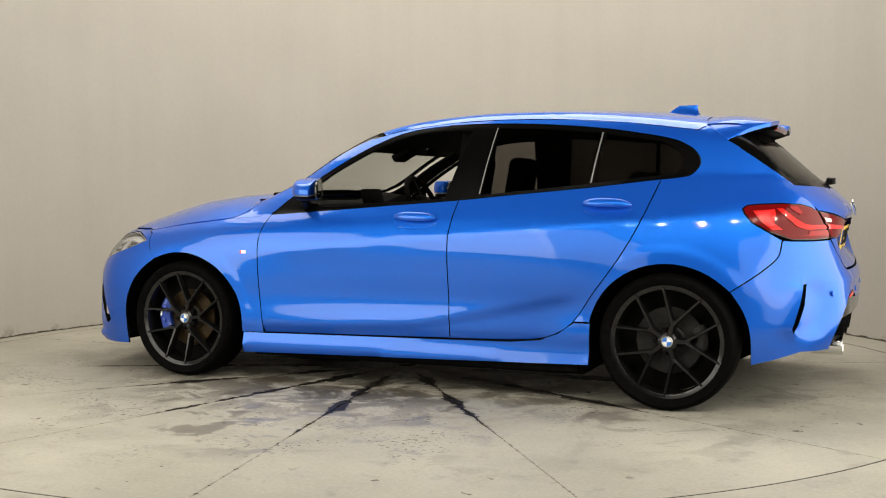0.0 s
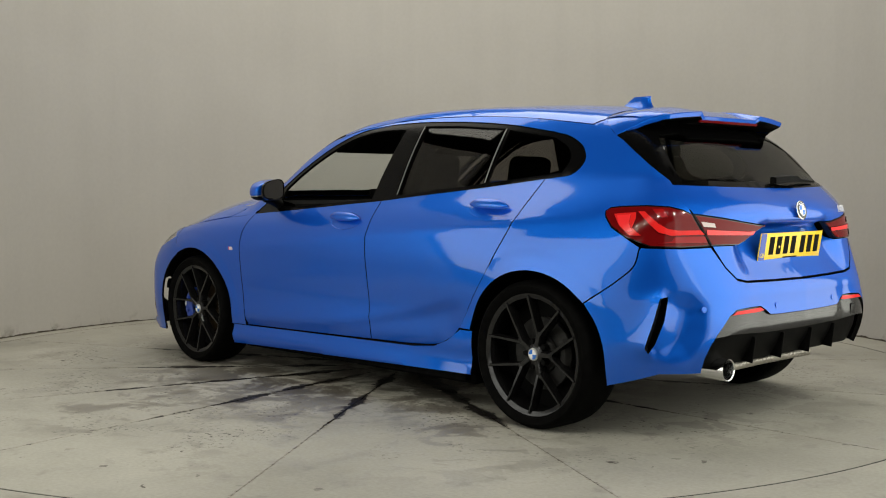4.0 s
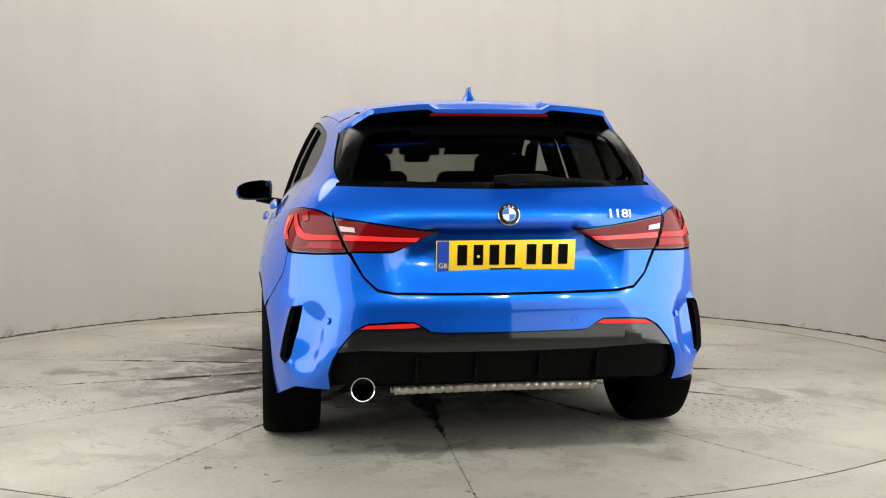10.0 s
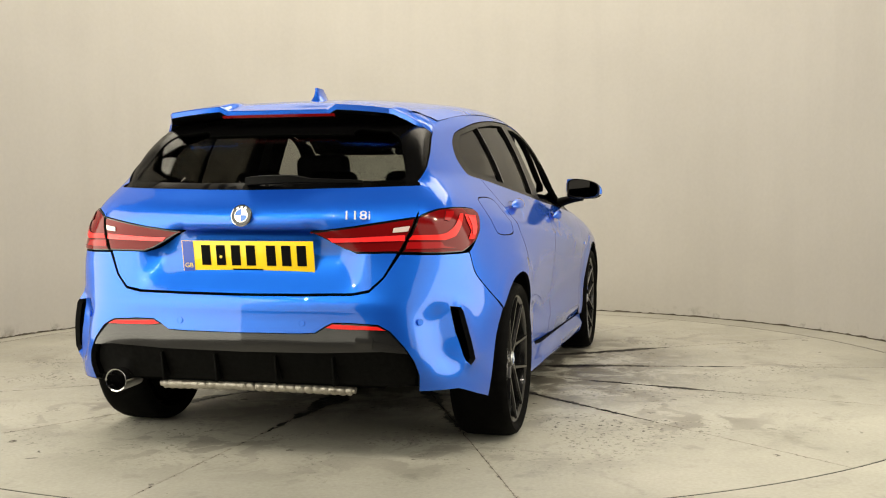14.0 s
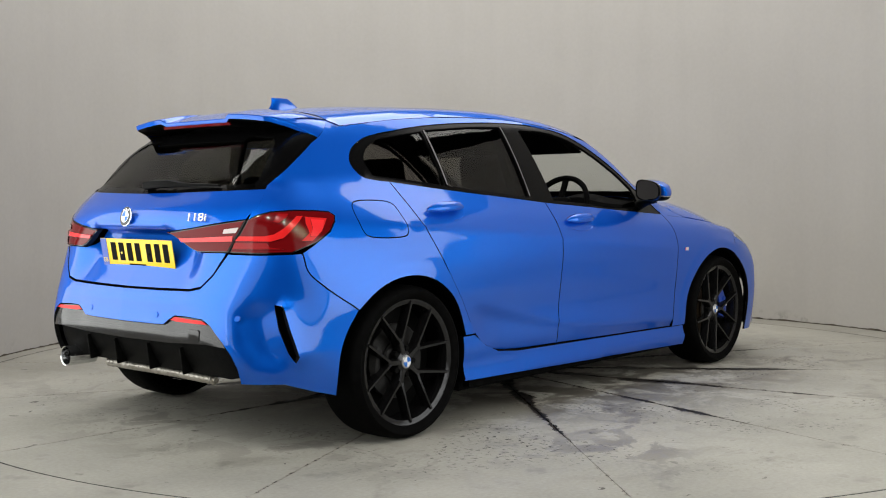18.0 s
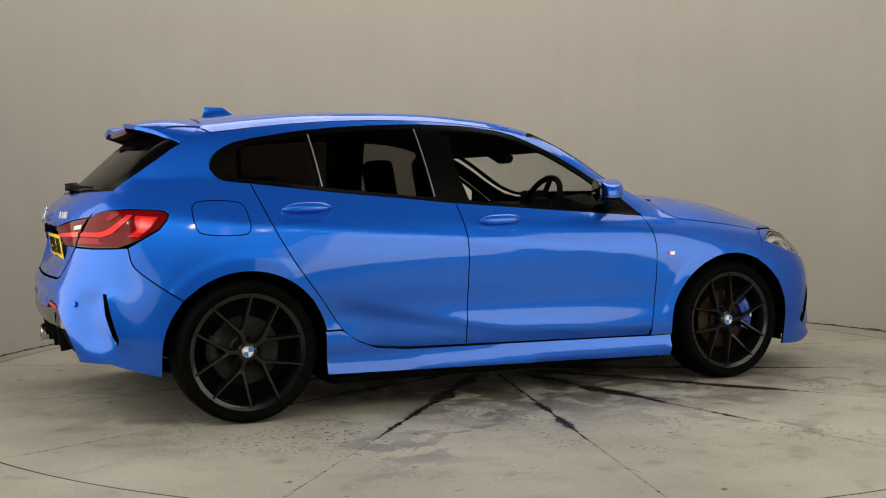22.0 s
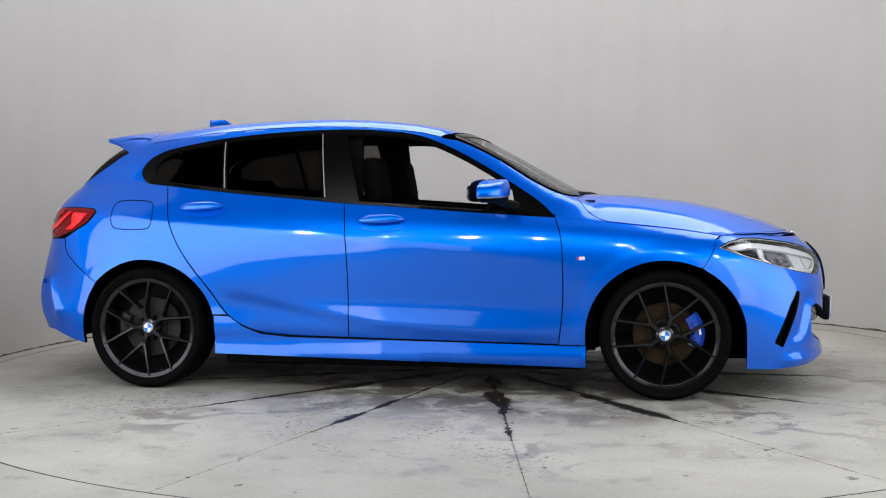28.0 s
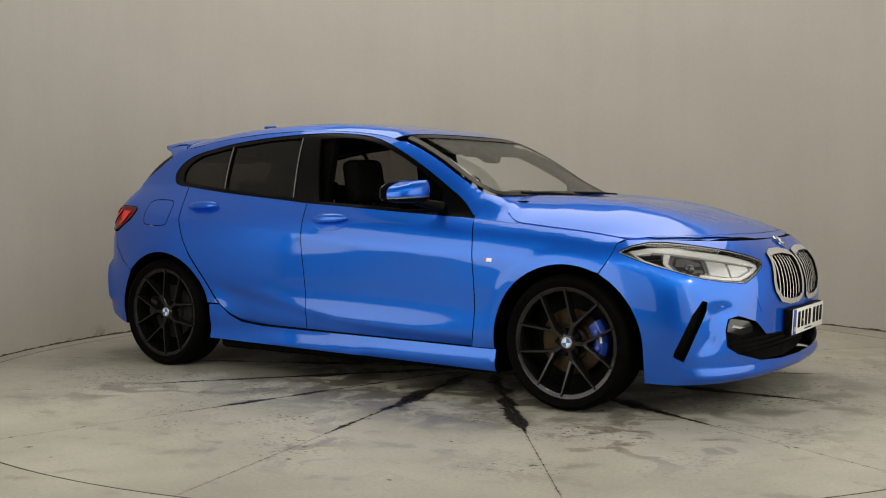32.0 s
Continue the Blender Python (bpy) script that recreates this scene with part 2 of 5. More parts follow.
CONCRETE = concrete_material()
def wall_material():
    """Off-white emulsion: cloudy, with faint upright streaks and scuffs near the foot."""
    m = noisy(mat("off_white_wall_paint", (0.62, 0.59, 0.54), 0.85, spec=0.25), 1.2, (0.50, 0.48, 0.445), (0.54, 0.52, 0.485), bump=0.03, scale2=35)
    n, l, b = nodes_of(m)
    co, mp, t = n.new("ShaderNodeTexCoord"), n.new("ShaderNodeMapping"), n.new("ShaderNodeTexNoise")
    mp.inputs["Scale"].default_value = (3.2, 3.2, 0.22)
    t.inputs["Scale"].default_value, t.inputs["Detail"].default_value = 2.0, 7
    u, z, w = n.new("ShaderNodeTexNoise"), n.new("ShaderNodeSeparateXYZ"), n.new("ShaderNodeMapRange")
    u.inputs["Scale"].default_value, u.inputs["Detail"].default_value, u.inputs["Roughness"].default_value = 7, 8, 0.7
    l.new(co.outputs["Object"], mp.inputs[0]), l.new(mp.outputs[0], t.inputs["Vector"]), l.new(co.outputs["Object"], u.inputs["Vector"]), l.new(co.outputs["Object"], z.inputs[0])
    r, q = n.new("ShaderNodeValToRGB"), n.new("ShaderNodeValToRGB")
    for k, stops in ((r, ((0.36, 0.975), (0.62, 1.0))), (q, ((0.54, 0.0), (0.66, 0.55)))):
        for e, (p, c) in zip(k.color_ramp.elements, stops):
            e.position, e.color = p, (c, c, c, 1)
    l.new(t.outputs["Fac"], r.inputs[0]), l.new(u.outputs["Fac"], q.inputs[0])
    # splashes thrown up from the floor
    w.inputs["From Min"].default_value, w.inputs["From Max"].default_value, w.inputs["To Min"].default_value, w.inputs["To Max"].default_value = 0.0, 0.10, 1.0, 0.0
    l.new(z.outputs[2], w.inputs["Value"])
    a, mul, mix = n.new("ShaderNodeMath"), n.new("ShaderNodeMix"), n.new("ShaderNodeMix")
    a.operation = "MULTIPLY"
    l.new(w.outputs[0], a.inputs[0]), l.new(q.outputs[0], a.inputs[1])
    mul.data_type, mul.blend_type, mix.data_type = "RGBA", "MULTIPLY", "RGBA"
    mul.inputs[0].default_value = 1
    mix.inputs[7].default_value = (0.12, 0.10, 0.075, 1)
    l.new(b.inputs["Base Color"].links[0].from_socket, mul.inputs[6]), l.new(r.outputs[0], mul.inputs[7])
    l.new(a.outputs[0], mix.inputs[0]), l.new(mul.outputs[2], mix.inputs[6]), l.new(mix.outputs[2], b.inputs["Base Color"])
    return m


WALL = wall_material()
FOOT = noisy(mat("foot_joint_dirt", (0.05, 0.04, 0.03), 0.95), 25, (0.03, 0.025, 0.018), (0.12, 0.10, 0.075))
DARK = mat("dark_hall_paint", (0.05, 0.05, 0.052), 0.85)
DARK_CEILING = mat("dark_ceiling_paint", (0.035, 0.035, 0.036), 0.9)

R_TABLE, R_WALL, WALL_X = 2.98, 3.2, 0.09


def hall():
    # floor sheet with a round hole for the turntable
    n = 160
    v, f = [], []
    for r, z in ((R_TABLE + 0.011, -0.06), (R_TABLE + 0.011, 0.0), (4.0, 0.0), (9.0, 0.0), (60.0, 0.0)):
        v += [(r * math.cos(2 * math.pi * i / n), r * math.sin(2 * math.pi * i / n), z) for i in range(n)]
    for k in range(4):
        f += [(k * n + i, k * n + (i + 1) % n, (k + 1) * n + (i + 1) % n, (k + 1) * n + i) for i in range(n)]
    tagged(mesh_ob("ground", v, [q[::-1] for q in f], CONCRETE, smooth=False), "pale worn concrete hall floor around the turntable", "floor", kind="structure")
    # curved studio wall, open towards the camera
    v, f = [], []
    steps = 120
    a0, a1 = radians(-17.5), radians(198)
    prof = [(R_WALL, 0.0), (R_WALL, 3.7), (R_WALL + 0.14, 3.7), (R_WALL + 0.14, 0.0)]
    for i in range(steps + 1):
        a = a0 + (a1 - a0) * i / steps
        v += [(WALL_X + r * math.cos(a), r * math.sin(a), z) for r, z in prof]
    for i in range(steps):
        for k in range(3):
            f.append((4 * i + k, 4 * i + k + 1, 4 * i + 5 + k, 4 * i + 4 + k))
    f += [(0, 1, 2, 3), (4 * steps + 3, 4 * steps + 2, 4 * steps + 1, 4 * steps)]
    wall = mesh_ob("wall_curved", v, f, WALL, smooth=True)
    wall.data.set_sharp_from_angle(angle=radians(35))
    tagged(wall, "off-white painted curved studio wall round the turntable", "wall", kind="structure")
    # dirty open joint along the foot of the wall
    rng = random.Random(9)
    v = []
    for i in range(361):
        a = a0 + (a1 - a0) * i / 360
        w, h = 0.007 + 0.010 * rng.random() ** 2, 0.006 + 0.009 * rng.random() ** 2
        v += [(WALL_X + r * math.cos(a), r * math.sin(a), z) for r, z in ((R_WALL - w, 0.0015), (R_WALL - 0.003, h))]
    f = [(2 * i, 2 * i + 1, 2 * i + 3, 2 * i + 2) for i in range(360)]
    tagged(mesh_ob("trim", v, f, FOOT, smooth=False), "dark dirty joint along the foot of the curved wall", "joint", kind="structure")
    # dark hall beyond
    for name, sx, sy, sz, at in (("wall_north", 13, 0.2, 5.4, (0, 6, 2.7)), ("wall_south", 13, 0.2, 5.4, (0, -9.5, 2.7)),
                                 ("wall_east", 0.2, 15.7, 5.4, (6.6, -1.75, 2.7)), ("wall_west", 0.2, 15.7, 5.4, (-6.6, -1.75, 2.7))):
        tagged(part(name, box(sx, sy, sz), DARK, None, at=pose(*at)), "plain dark hall wall behind the studio", "wall", kind="structure")
    tagged(part("ceiling", box(13.4, 15.9, 0.2), DARK_CEILING, None, at=pose(0, -1.75, 5.5)), "dark flat hall ceiling", "ceiling", kind="structure")


hall()


turntable = tagged(new("turntable"), "round pale concrete turntable with worn radial joints", "turntable")
JOINT0, JOINTS = -105.4, 14


def table_material():
    """The hall's concrete, older: grime along the radial joints, damp oily patches towards the middle, tyre rubber; the
    middle also coloured darker for the car's shade.
    """
    m = CONCRETE.copy()
    m.name = "stained_turntable_concrete"
    n, l = m.node_tree.nodes, m.node_tree.links
    b = n["Principled BSDF"]
    base = b.inputs["Base Color"].links[0].from_socket
    rough = b.inputs["Roughness"].links[0].from_socket

    def math_node(op, a=None, c=None, d=None, clamp=False):
        k = n.new("ShaderNodeMath")
        k.operation, k.use_clamp = op, clamp
        for i, v in enumerate((a, c, d)):
            if v is None:
                continue
            if isinstance(v, (int, float)):
                k.inputs[i].default_value = v
            else:
                l.new(v, k.inputs[i])
        return k.outputs[0]

    co = n.new("ShaderNodeTexCoord").outputs["Object"]

    def noise_tex(scale, detail=6, rough_=0.6, dist=0.0):
        t = n.new("ShaderNodeTexNoise")
        t.inputs["Scale"].default_value, t.inputs["Detail"].default_value, t.inputs["Roughness"].default_value, t.inputs["Distortion"].default_value = scale, detail, rough_, dist
        l.new(co, t.inputs["Vector"])
        return t.outputs["Fac"]

    s = n.new("ShaderNodeSeparateXYZ")
    l.new(co, s.inputs[0])
    x, y = s.outputs[0], s.outputs[1]
    r = math_node("SQRT", math_node("ADD", math_node("MULTIPLY", x, x), math_node("MULTIPLY", y, y)))
    a = math_node("DIVIDE", math_node("SUBTRACT", math_node("ARCTAN2", y, x), radians(JOINT0)), 2 * math.pi / JOINTS)
    f = math_node("SUBTRACT", a, math_node("ROUND", a))
    d = math_node("MULTIPLY", math_node("ABSOLUTE", f), math_node("MULTIPLY", r, 2 * math.pi / JOINTS))
    def above(v, low, gain):
        return math_node("MULTIPLY", math_node("SUBTRACT", v, low, clamp=True), gain, clamp=True)

    def laid(colour, tint, amount):
        k = n.new("ShaderNodeMix")
        k.data_type = "RGBA"
        k.inputs[7].default_value = (*tint, 1)
        l.new(amount, k.inputs[0]), l.new(colour, k.inputs[6])
        return k.outputs[2]

    inner = above(math_node("SUBTRACT", 2.75, r), 0.0, 1.5)
    # oil-black grime in the joints: broken, ragged, heaviest half way out, brown where it thins
    wob, patch, rust = noise_tex(26, 8, 0.75), noise_tex(2.1, 4, 0.6), noise_tex(5, 3)
    reach = math_node("MULTIPLY", above(math_node("SUBTRACT", 1.95, r), 0.0, 1.6), above(r, 0.25, 4.0))
    width = math_node("ADD", math_node("MULTIPLY", math_node("SUBTRACT", patch, 0.41, clamp=True), 0.34), 0.010)
    width = math_node("MULTIPLY", width, reach)
    edge = math_node("ADD", d, math_node("MULTIPLY", math_node("SUBTRACT", wob, 0.44), 0.085))
    grime = math_node("MULTIPLY", math_node("SUBTRACT", 1.0, math_node("DIVIDE", edge, math_node("ADD", width, 0.0008)), clamp=True), 7.0, clamp=True)
    halo = math_node("MULTIPLY", math_node("SUBTRACT", 1.0, math_node("DIVIDE", edge, math_node("ADD", math_node("MULTIPLY", width, 1.5), 0.012)), clamp=True), 0.45)
    # damp, bluish-grey patches with crisp rims; towards the middle oily staining, its dark also painting the shade
    # under the car
    field = above(noise_tex(0.9, 3, 0.5), 0.38, 6.0)
    damp = math_node("MULTIPLY", above(noise_tex(4.2, 7, 0.62, 0.9), 0.535, 40.0), math_node("MULTIPLY", inner, field))
    stain_and_shade = math_node("MULTIPLY", above(noise_tex(3.1, 8, 0.7, 0.6), 0.45, 13.0), above(math_node("SUBTRACT", 1.8, r), 0.0, 1.2))
    # chips and drips: single specks, clustered
    v = n.new("ShaderNodeTexVoronoi")
    v.inputs["Scale"].default_value = 8.5
    wv = n.new("ShaderNodeVectorMath")
    wv.operation = "MULTIPLY_ADD"
    nz = n.new("ShaderNodeTexNoise")
    nz.inputs["Scale"].default_value, nz.inputs["Detail"].default_value = 22, 4
    l.new(co, nz.inputs["Vector"]), l.new(nz.outputs["Color"], wv.inputs[0])
    wv.inputs[1].default_value = (0.09, 0.09, 0.0)
    l.new(co, wv.inputs[2]), l.new(wv.outputs[0], v.inputs["Vector"])
    cs = n.new("ShaderNodeSeparateColor")
    l.new(v.outputs["Color"], cs.inputs[0])
    size = math_node("MULTIPLY", above(cs.outputs[0], 0.6, 2.5), 0.16)
    drop = math_node("MULTIPLY", math_node("MULTIPLY", math_node("SUBTRACT", size, v.outputs["Distance"], clamp=True), 40.0, clamp=True), above(noise_tex(1.3, 3), 0.40, 6.0))
    fine_ = math_node("MULTIPLY", above(noise_tex(38, 5, 0.62), 0.57, 16.0), math_node("MULTIPLY", above(noise_tex(1.9, 4, 0.6, 0.5), 0.49, 9.0), inner))
    col = laid(base, (0.185, 0.172, 0.150), math_node("MULTIPLY", damp, 0.85))
    col = laid(col, (0.045, 0.036, 0.026), math_node("MULTIPLY", stain_and_shade, 0.8))
    col = laid(col, (0.10, 0.06, 0.035), halo)
    col = laid(col, (0.035, 0.028, 0.022), math_node("MULTIPLY", fine_, 0.9))
    col = laid(col, (0.03, 0.022, 0.017), math_node("MULTIPLY", drop, 0.85))
    col = laid(col, (0.012, 0.010, 0.009), grime)
    l.new(col, b.inputs["Base Color"])
    rm = n.new("ShaderNodeMix")
    rm.inputs[3].default_value = 0.38
    l.new(math_node("MAXIMUM", damp, math_node("MULTIPLY", stain_and_shade, 0.7)), rm.inputs[0]), l.new(rough, rm.inputs[2]), l.new(rm.outputs[0], b.inputs["Roughness"])
    return m


TABLE = table_material()


def table():
    rng = random.Random(4)
    step = 2 * math.pi / JOINTS
    gaps = {}
    for k in range(JOINTS):
        line = []
        for i in range(61):
            r = .06 + (R_TABLE - .06) * i / 60
            chip = .0006 + (.006 * rng.random() ** 4) * (1.6 if .6 < r < 2.0 else .12)
            line.append((r, chip, .0006 + (.006 * rng.random() ** 4) * (1.6 if .6 < r < 2.0 else .12)))
        gaps[k] = line
    for k in range(JOINTS):
        a0, a1 = radians(JOINT0) + k * step, radians(JOINT0) + (k + 1) * step
        left = [(r * math.cos(a0) - g * math.sin(a0), r * math.sin(a0) + g * math.cos(a0)) for r, g, _ in gaps[k]]
        right = [(r * math.cos(a1) + g * math.sin(a1), r * math.sin(a1) - g * math.cos(a1)) for r, _, g in gaps[(k + 1) % JOINTS]]
        outer = [(R_TABLE * math.cos(a0 + (a1 - a0) * i / 16), R_TABLE * math.sin(a0 + (a1 - a0) * i / 16)) for i in range(1, 16)]
        ring = left + outer + right[::-1]
        n = len(ring)
        c = np.array(ring).mean(0)
        v = [(x + (c[0] - x) * .0012, y + (c[1] - y) * .0012, 0.0) for x, y in ring] + [(x, y, -.0025) for x, y in ring] + [(x, y, -.03) for x, y in ring]
        f = [tuple(range(n))]
        for q in (0, n):
            f += [(q + i, q + n + i, q + n + (i + 1) % n, q + (i + 1) % n) for i in range(n)]
        mesh_ob("concrete_segment", v, f, TABLE, turntable, smooth=False)
    n = 96
    v = [(0, 0, -.006)] + [((R_TABLE - .002) * math.cos(2 * math.pi * i / n), (R_TABLE - .002) * math.sin(2 * math.pi * i / n), -.006) for i in range(n)]
    mesh_ob("joint_dirt", v, [(0, 1 + i, 1 + (i + 1) % n) for i in range(n)], JOINT, turntable, smooth=False)
    # black ring fills the rim gap; its colour gives the gap's shade
    rim = lathe([(R_TABLE - .001, -.004), (R_TABLE + .001, -.001), (R_TABLE + .010, -.001), (R_TABLE + .0105, -.05)], 192, "Z")
    part("rim_gap_fill", rim, INK, turntable, "thin black ring filling the gap round the turntable")


JOINT = noisy(mat("joint_dirt_brown", (0.06, 0.045, 0.03), 0.9), 12, (0.02, 0.015, 0.01), (0.14, 0.10, 0.06))
table()


# ---- the car's skin: rings of the lower body, sections of the cabin, the bonnet's crown ----
# stations run from the middle of the nose round the side to the middle of the tail
RINGS = [
    [(2.15, 0, .17), (2.13, .3, .17), (2.08, .55, .165), (1.985, .74, .16), (1.85, .83, .155), (1.70, .86, .155), (1.335, .862, .15), (.85, .85, .15),
     (-.25, .845, .165), (-.97, .85, .185), (-1.335, .86, .2), (-1.72, .835, .225), (-1.91, .765, .255), (-2.022, .638, .28), (-2.045, .35, .285), (-2.05, 0, .285)],
    [(2.165, 0, .28), (2.15, .3, .28), (2.10, .56, .28), (2.0, .755, .285), (1.86, .85, .29), (1.71, .88, .295), (1.335, .89, .30), (.85, .872, .30),
     (-.25, .87, .30), (-.97, .876, .31), (-1.335, .887, .315), (-1.72, .852, .33), (-1.92, .775, .36), (-2.062, .638, .375), (-2.092, .35, .375), (-2.1, 0, .375)],
    [(2.175, 0, .45), (2.155, .3, .45), (2.105, .56, .45), (2.0, .755, .45), (1.86, .86, .45), (1.71, .892, .45), (1.335, .902, .45), (.85, .874, .45),
     (-.25, .857, .45), (-.97, .874, .45), (-1.335, .896, .46), (-1.72, .855, .47), (-1.925, .772, .48), (-2.085, .612, .48), (-2.116, .33, .48), (-2.125, 0, .48)],
    [(2.178, 0, .58), (2.155, .3, .58), (2.1, .55, .585), (1.985, .74, .59), (1.85, .85, .595), (1.70, .886, .60), (1.335, .904, .60), (.85, .888, .60),
     (-.25, .873, .60), (-.97, .89, .60), (-1.335, .902, .60), (-1.70, .86, .60), (-1.91, .765, .60), (-2.068, .598, .60), (-2.10, .32, .60), (-2.11, 0, .60)],
    [(2.145, 0, .675), (2.13, .28, .68), (2.075, .51, .685), (1.955, .69, .695), (1.815, .805, .705), (1.66, .86, .715), (1.335, .888, .725), (.85, .893, .73),
     (-.25, .885, .74), (-.97, .892, .75), (-1.335, .89, .755), (-1.68, .838, .765), (-1.895, .762, .78), (-2.018, .588, .78), (-2.052, .3, .78), (-2.06, 0, .78)],
    [(2.085, 0, .74), (2.075, .25, .745), (2.025, .465, .755), (1.91, .635, .765), (1.775, .735, .775), (1.62, .80, .79), (1.335, .845, .805), (.85, .862, .825),
     (-.25, .861, .86), (-.97, .855, .88), (-1.335, .834, .90), (-1.66, .785, .925), (-1.885, .71, .94), (-2.01, .52, .93), (-2.065, .28, .925), (-2.08, 0, .92)],
    [(2.03, 0, .785), (2.02, .24, .79), (1.975, .43, .798), (1.87, .585, .802), (1.745, .675, .805), (1.60, .738, .81), (1.335, .79, .845), (.86, .80, .895),
     (-.25, .80, .965), (-.97, .757, 1.03), (-1.335, .70, 1.078), (-1.62, .662, 1.078), (-1.83, .625, 1.05), (-1.93, .46, 1.037), (-1.97, .24, 1.03), (-1.985, 0, 1.027)]]
# cabin: x, belt y z, rail y z, roof z on the middle line
CABIN = [(1.03, .74, .93, .66, .94, .962), (.86, .797, .895, .705, .995, 1.036), (.70, .80, .905, .685, 1.075, 1.124), (.48, .80, .918, .664, 1.218, 1.247), (.28, .80, .93, .642, 1.316, 1.347),
         (.10, .80, .943, .625, 1.366, 1.386), (-.25, .80, .965, .61, 1.402, 1.427), (-.6, .785, .995, .60, 1.404, 1.437), (-1.0, .754, 1.033, .588, 1.378, 1.428),
         (-1.335, .70, 1.078, .57, 1.335, 1.402), (-1.5, .68, 1.082, .560, 1.31, 1.374), (-1.62, .662, 1.078, .558, 1.274, 1.322), (-1.72, .648, 1.066, .576, 1.203, 1.255),
         (-1.80, .632, 1.055, .585, 1.118, 1.185), (-1.87, .56, 1.046, .53, 1.065, 1.12), (-1.93, .40, 1.037, .37, 1.045, 1.07), (-1.98, .10, 1.028, .09, 1.03, 1.034)]


def lower_grid():
    R = np.array(RINGS, float)
    R = np.stack([spline(r, 22) for r in R])            # along the stations
    R = spline(R.transpose(0, 1, 2), 9)                 # up the rings
    return R


def cabin_grid():
    C = spline(CABIN, 14)
    out = []
    side_edge = LOWER[-1][7 * 22:11 * 22 + 1][::-1]
    for x, yb, zb, yr, zr, zc in C:
        if -1.61 < x < .85:
            yb, zb = float(np.interp(x, side_edge[:, 0], side_edge[:, 1])), float(np.interp(x, side_edge[:, 0], side_edge[:, 2]))
        t = np.linspace(0, 1, 22)[:, None]
        side = (1 - t) * np.array([yb, zb]) + t * np.array([yr, zr])
        side[:, 0] += float(np.interp(x, [-1.5, -.9], [.002, .014])) * np.sin(np.pi * t[:, 0]) * min(1.0, (zr - zb) / 0.3)
        w = np.linspace(0, 1, 24)[1:]
        roof = np.stack([yr * (1 - w), zr + (zc - zr) * (1 - (1 - w) ** 2.5)], 1)
        sec = np.concatenate([side, roof])
        for _ in range(14):
            sec[14:34] += 0.5 * ((sec[13:33] + sec[15:35]) / 2 - sec[14:34])
        out.append(np.concatenate([np.full((len(sec), 1), x), sec], 1))
    return np.array(out)


LOWER = lower_grid()
TOP_EDGE = LOWER[-1]


def bonnet_grid():
    """Crown of the bonnet and scuttle between the two fender edges."""
    k = 7 * 22
    edge = TOP_EDGE[:k + 1]
    xs = np.linspace(2.029, 0.80, 90)
    out = []
    for x in xs:
        xe = edge[:, 0][::-1]
        y = float(np.interp(x, xe, edge[:, 1][::-1])) if x > .86 else .80
        z = float(np.interp(x, xe, edge[:, 2][::-1])) if x > .86 else .895
        zc = float(np.interp(x, [.80, 1.0, 1.2, 1.45, 1.65, 1.85, 1.96, 2.03], [1.010, .998, .984, .960, .924, .870, .824, .785]))
        u = np.linspace(1, 0, 40)
        dome = (.012 * np.exp(-((u * y - .42) / .12) ** 2) + .004 * np.exp(-((u * y - .30) / .04) ** 2)) * min(1, max(0, (2.02 - x) / .25)) * min(1, max(0, (x - .8) / .3))
        out.append(np.stack([np.full(40, x), y * u, z + (zc - z) * (1 - np.abs(u) ** float(np.interp(x, [1.2, 1.75], [5, 2.4]))) + dome], 1))
    return np.array(out)


def hull():
    V, F, n0 = [], [], 0
    for G in (LOWER, cabin_grid(), bonnet_grid()):
        a, b = G.shape[:2]
        for s in (1, -1):
            V.append(G.reshape(-1, 3) * (1, s, 1))
            i = np.arange(a * b).reshape(a, b) + n0
            q = np.stack([i[:-1, :-1], i[1:, :-1], i[1:, 1:], i[:-1, 1:]], -1).reshape(-1, 4)
            F.append(q)
            n0 += a * b
    V, F = np.concatenate(V), np.concatenate(F)
    # smooth normals
    fn = np.cross(V[F[:, 2]] - V[F[:, 0]], V[F[:, 3]] - V[F[:, 1]])
    N = np.zeros_like(V)
    for k in range(4):
        np.add.at(N, F[:, k], fn)
    mid = V * (0.55, 0, 0) + (0, 0, 0.45)
    N *= np.where((N * (V - mid)).sum(1) < 0, -1, 1)[:, None]
    N /= np.maximum(np.linalg.norm(N, axis=1), 1e-9)[:, None]
    return V, F, N


from mathutils.bvhtree import BVHTree
from mathutils.geometry import delaunay_2d_cdt, interpolate_bezier

HV, HF, HN = hull()
HULL = BVHTree.FromPolygons([tuple(v) for v in HV], [tuple(int(k) for k in q) for q in HF])


def hit(origin, way):
    """Nearest point of the skin on a ray, with its smooth normal; three close rays, so that none slips through a seam."""
    o, w = Vector(origin), Vector(way)
    u = w.orthogonal().normalized() * 2e-4
    best = None
    for k in (Vector(), u, -u, w.cross(u), -w.cross(u)):
        p, nrm, i, d = HULL.ray_cast(o + k, w)
        if p is not None and (best is None or d < best[2] - 2e-3):
            best = (p - k, i, d)
    if best is None:
        p, nrm, i, d = HULL.find_nearest(o + 2.2 * w)
        best = (p, i, d)
    p, i, _ = best
    q = HF[i]
    wt = 1 / (np.linalg.norm(HV[q] - np.array(p), axis=1) + 1e-5) ** 2
    n = (HN[q] * wt[:, None]).sum(0)
    return np.array(p), n / (np.linalg.norm(n) + 1e-9)


REAR_C, FRONT_C, WRAP_R = -1.45, 1.40, 0.85


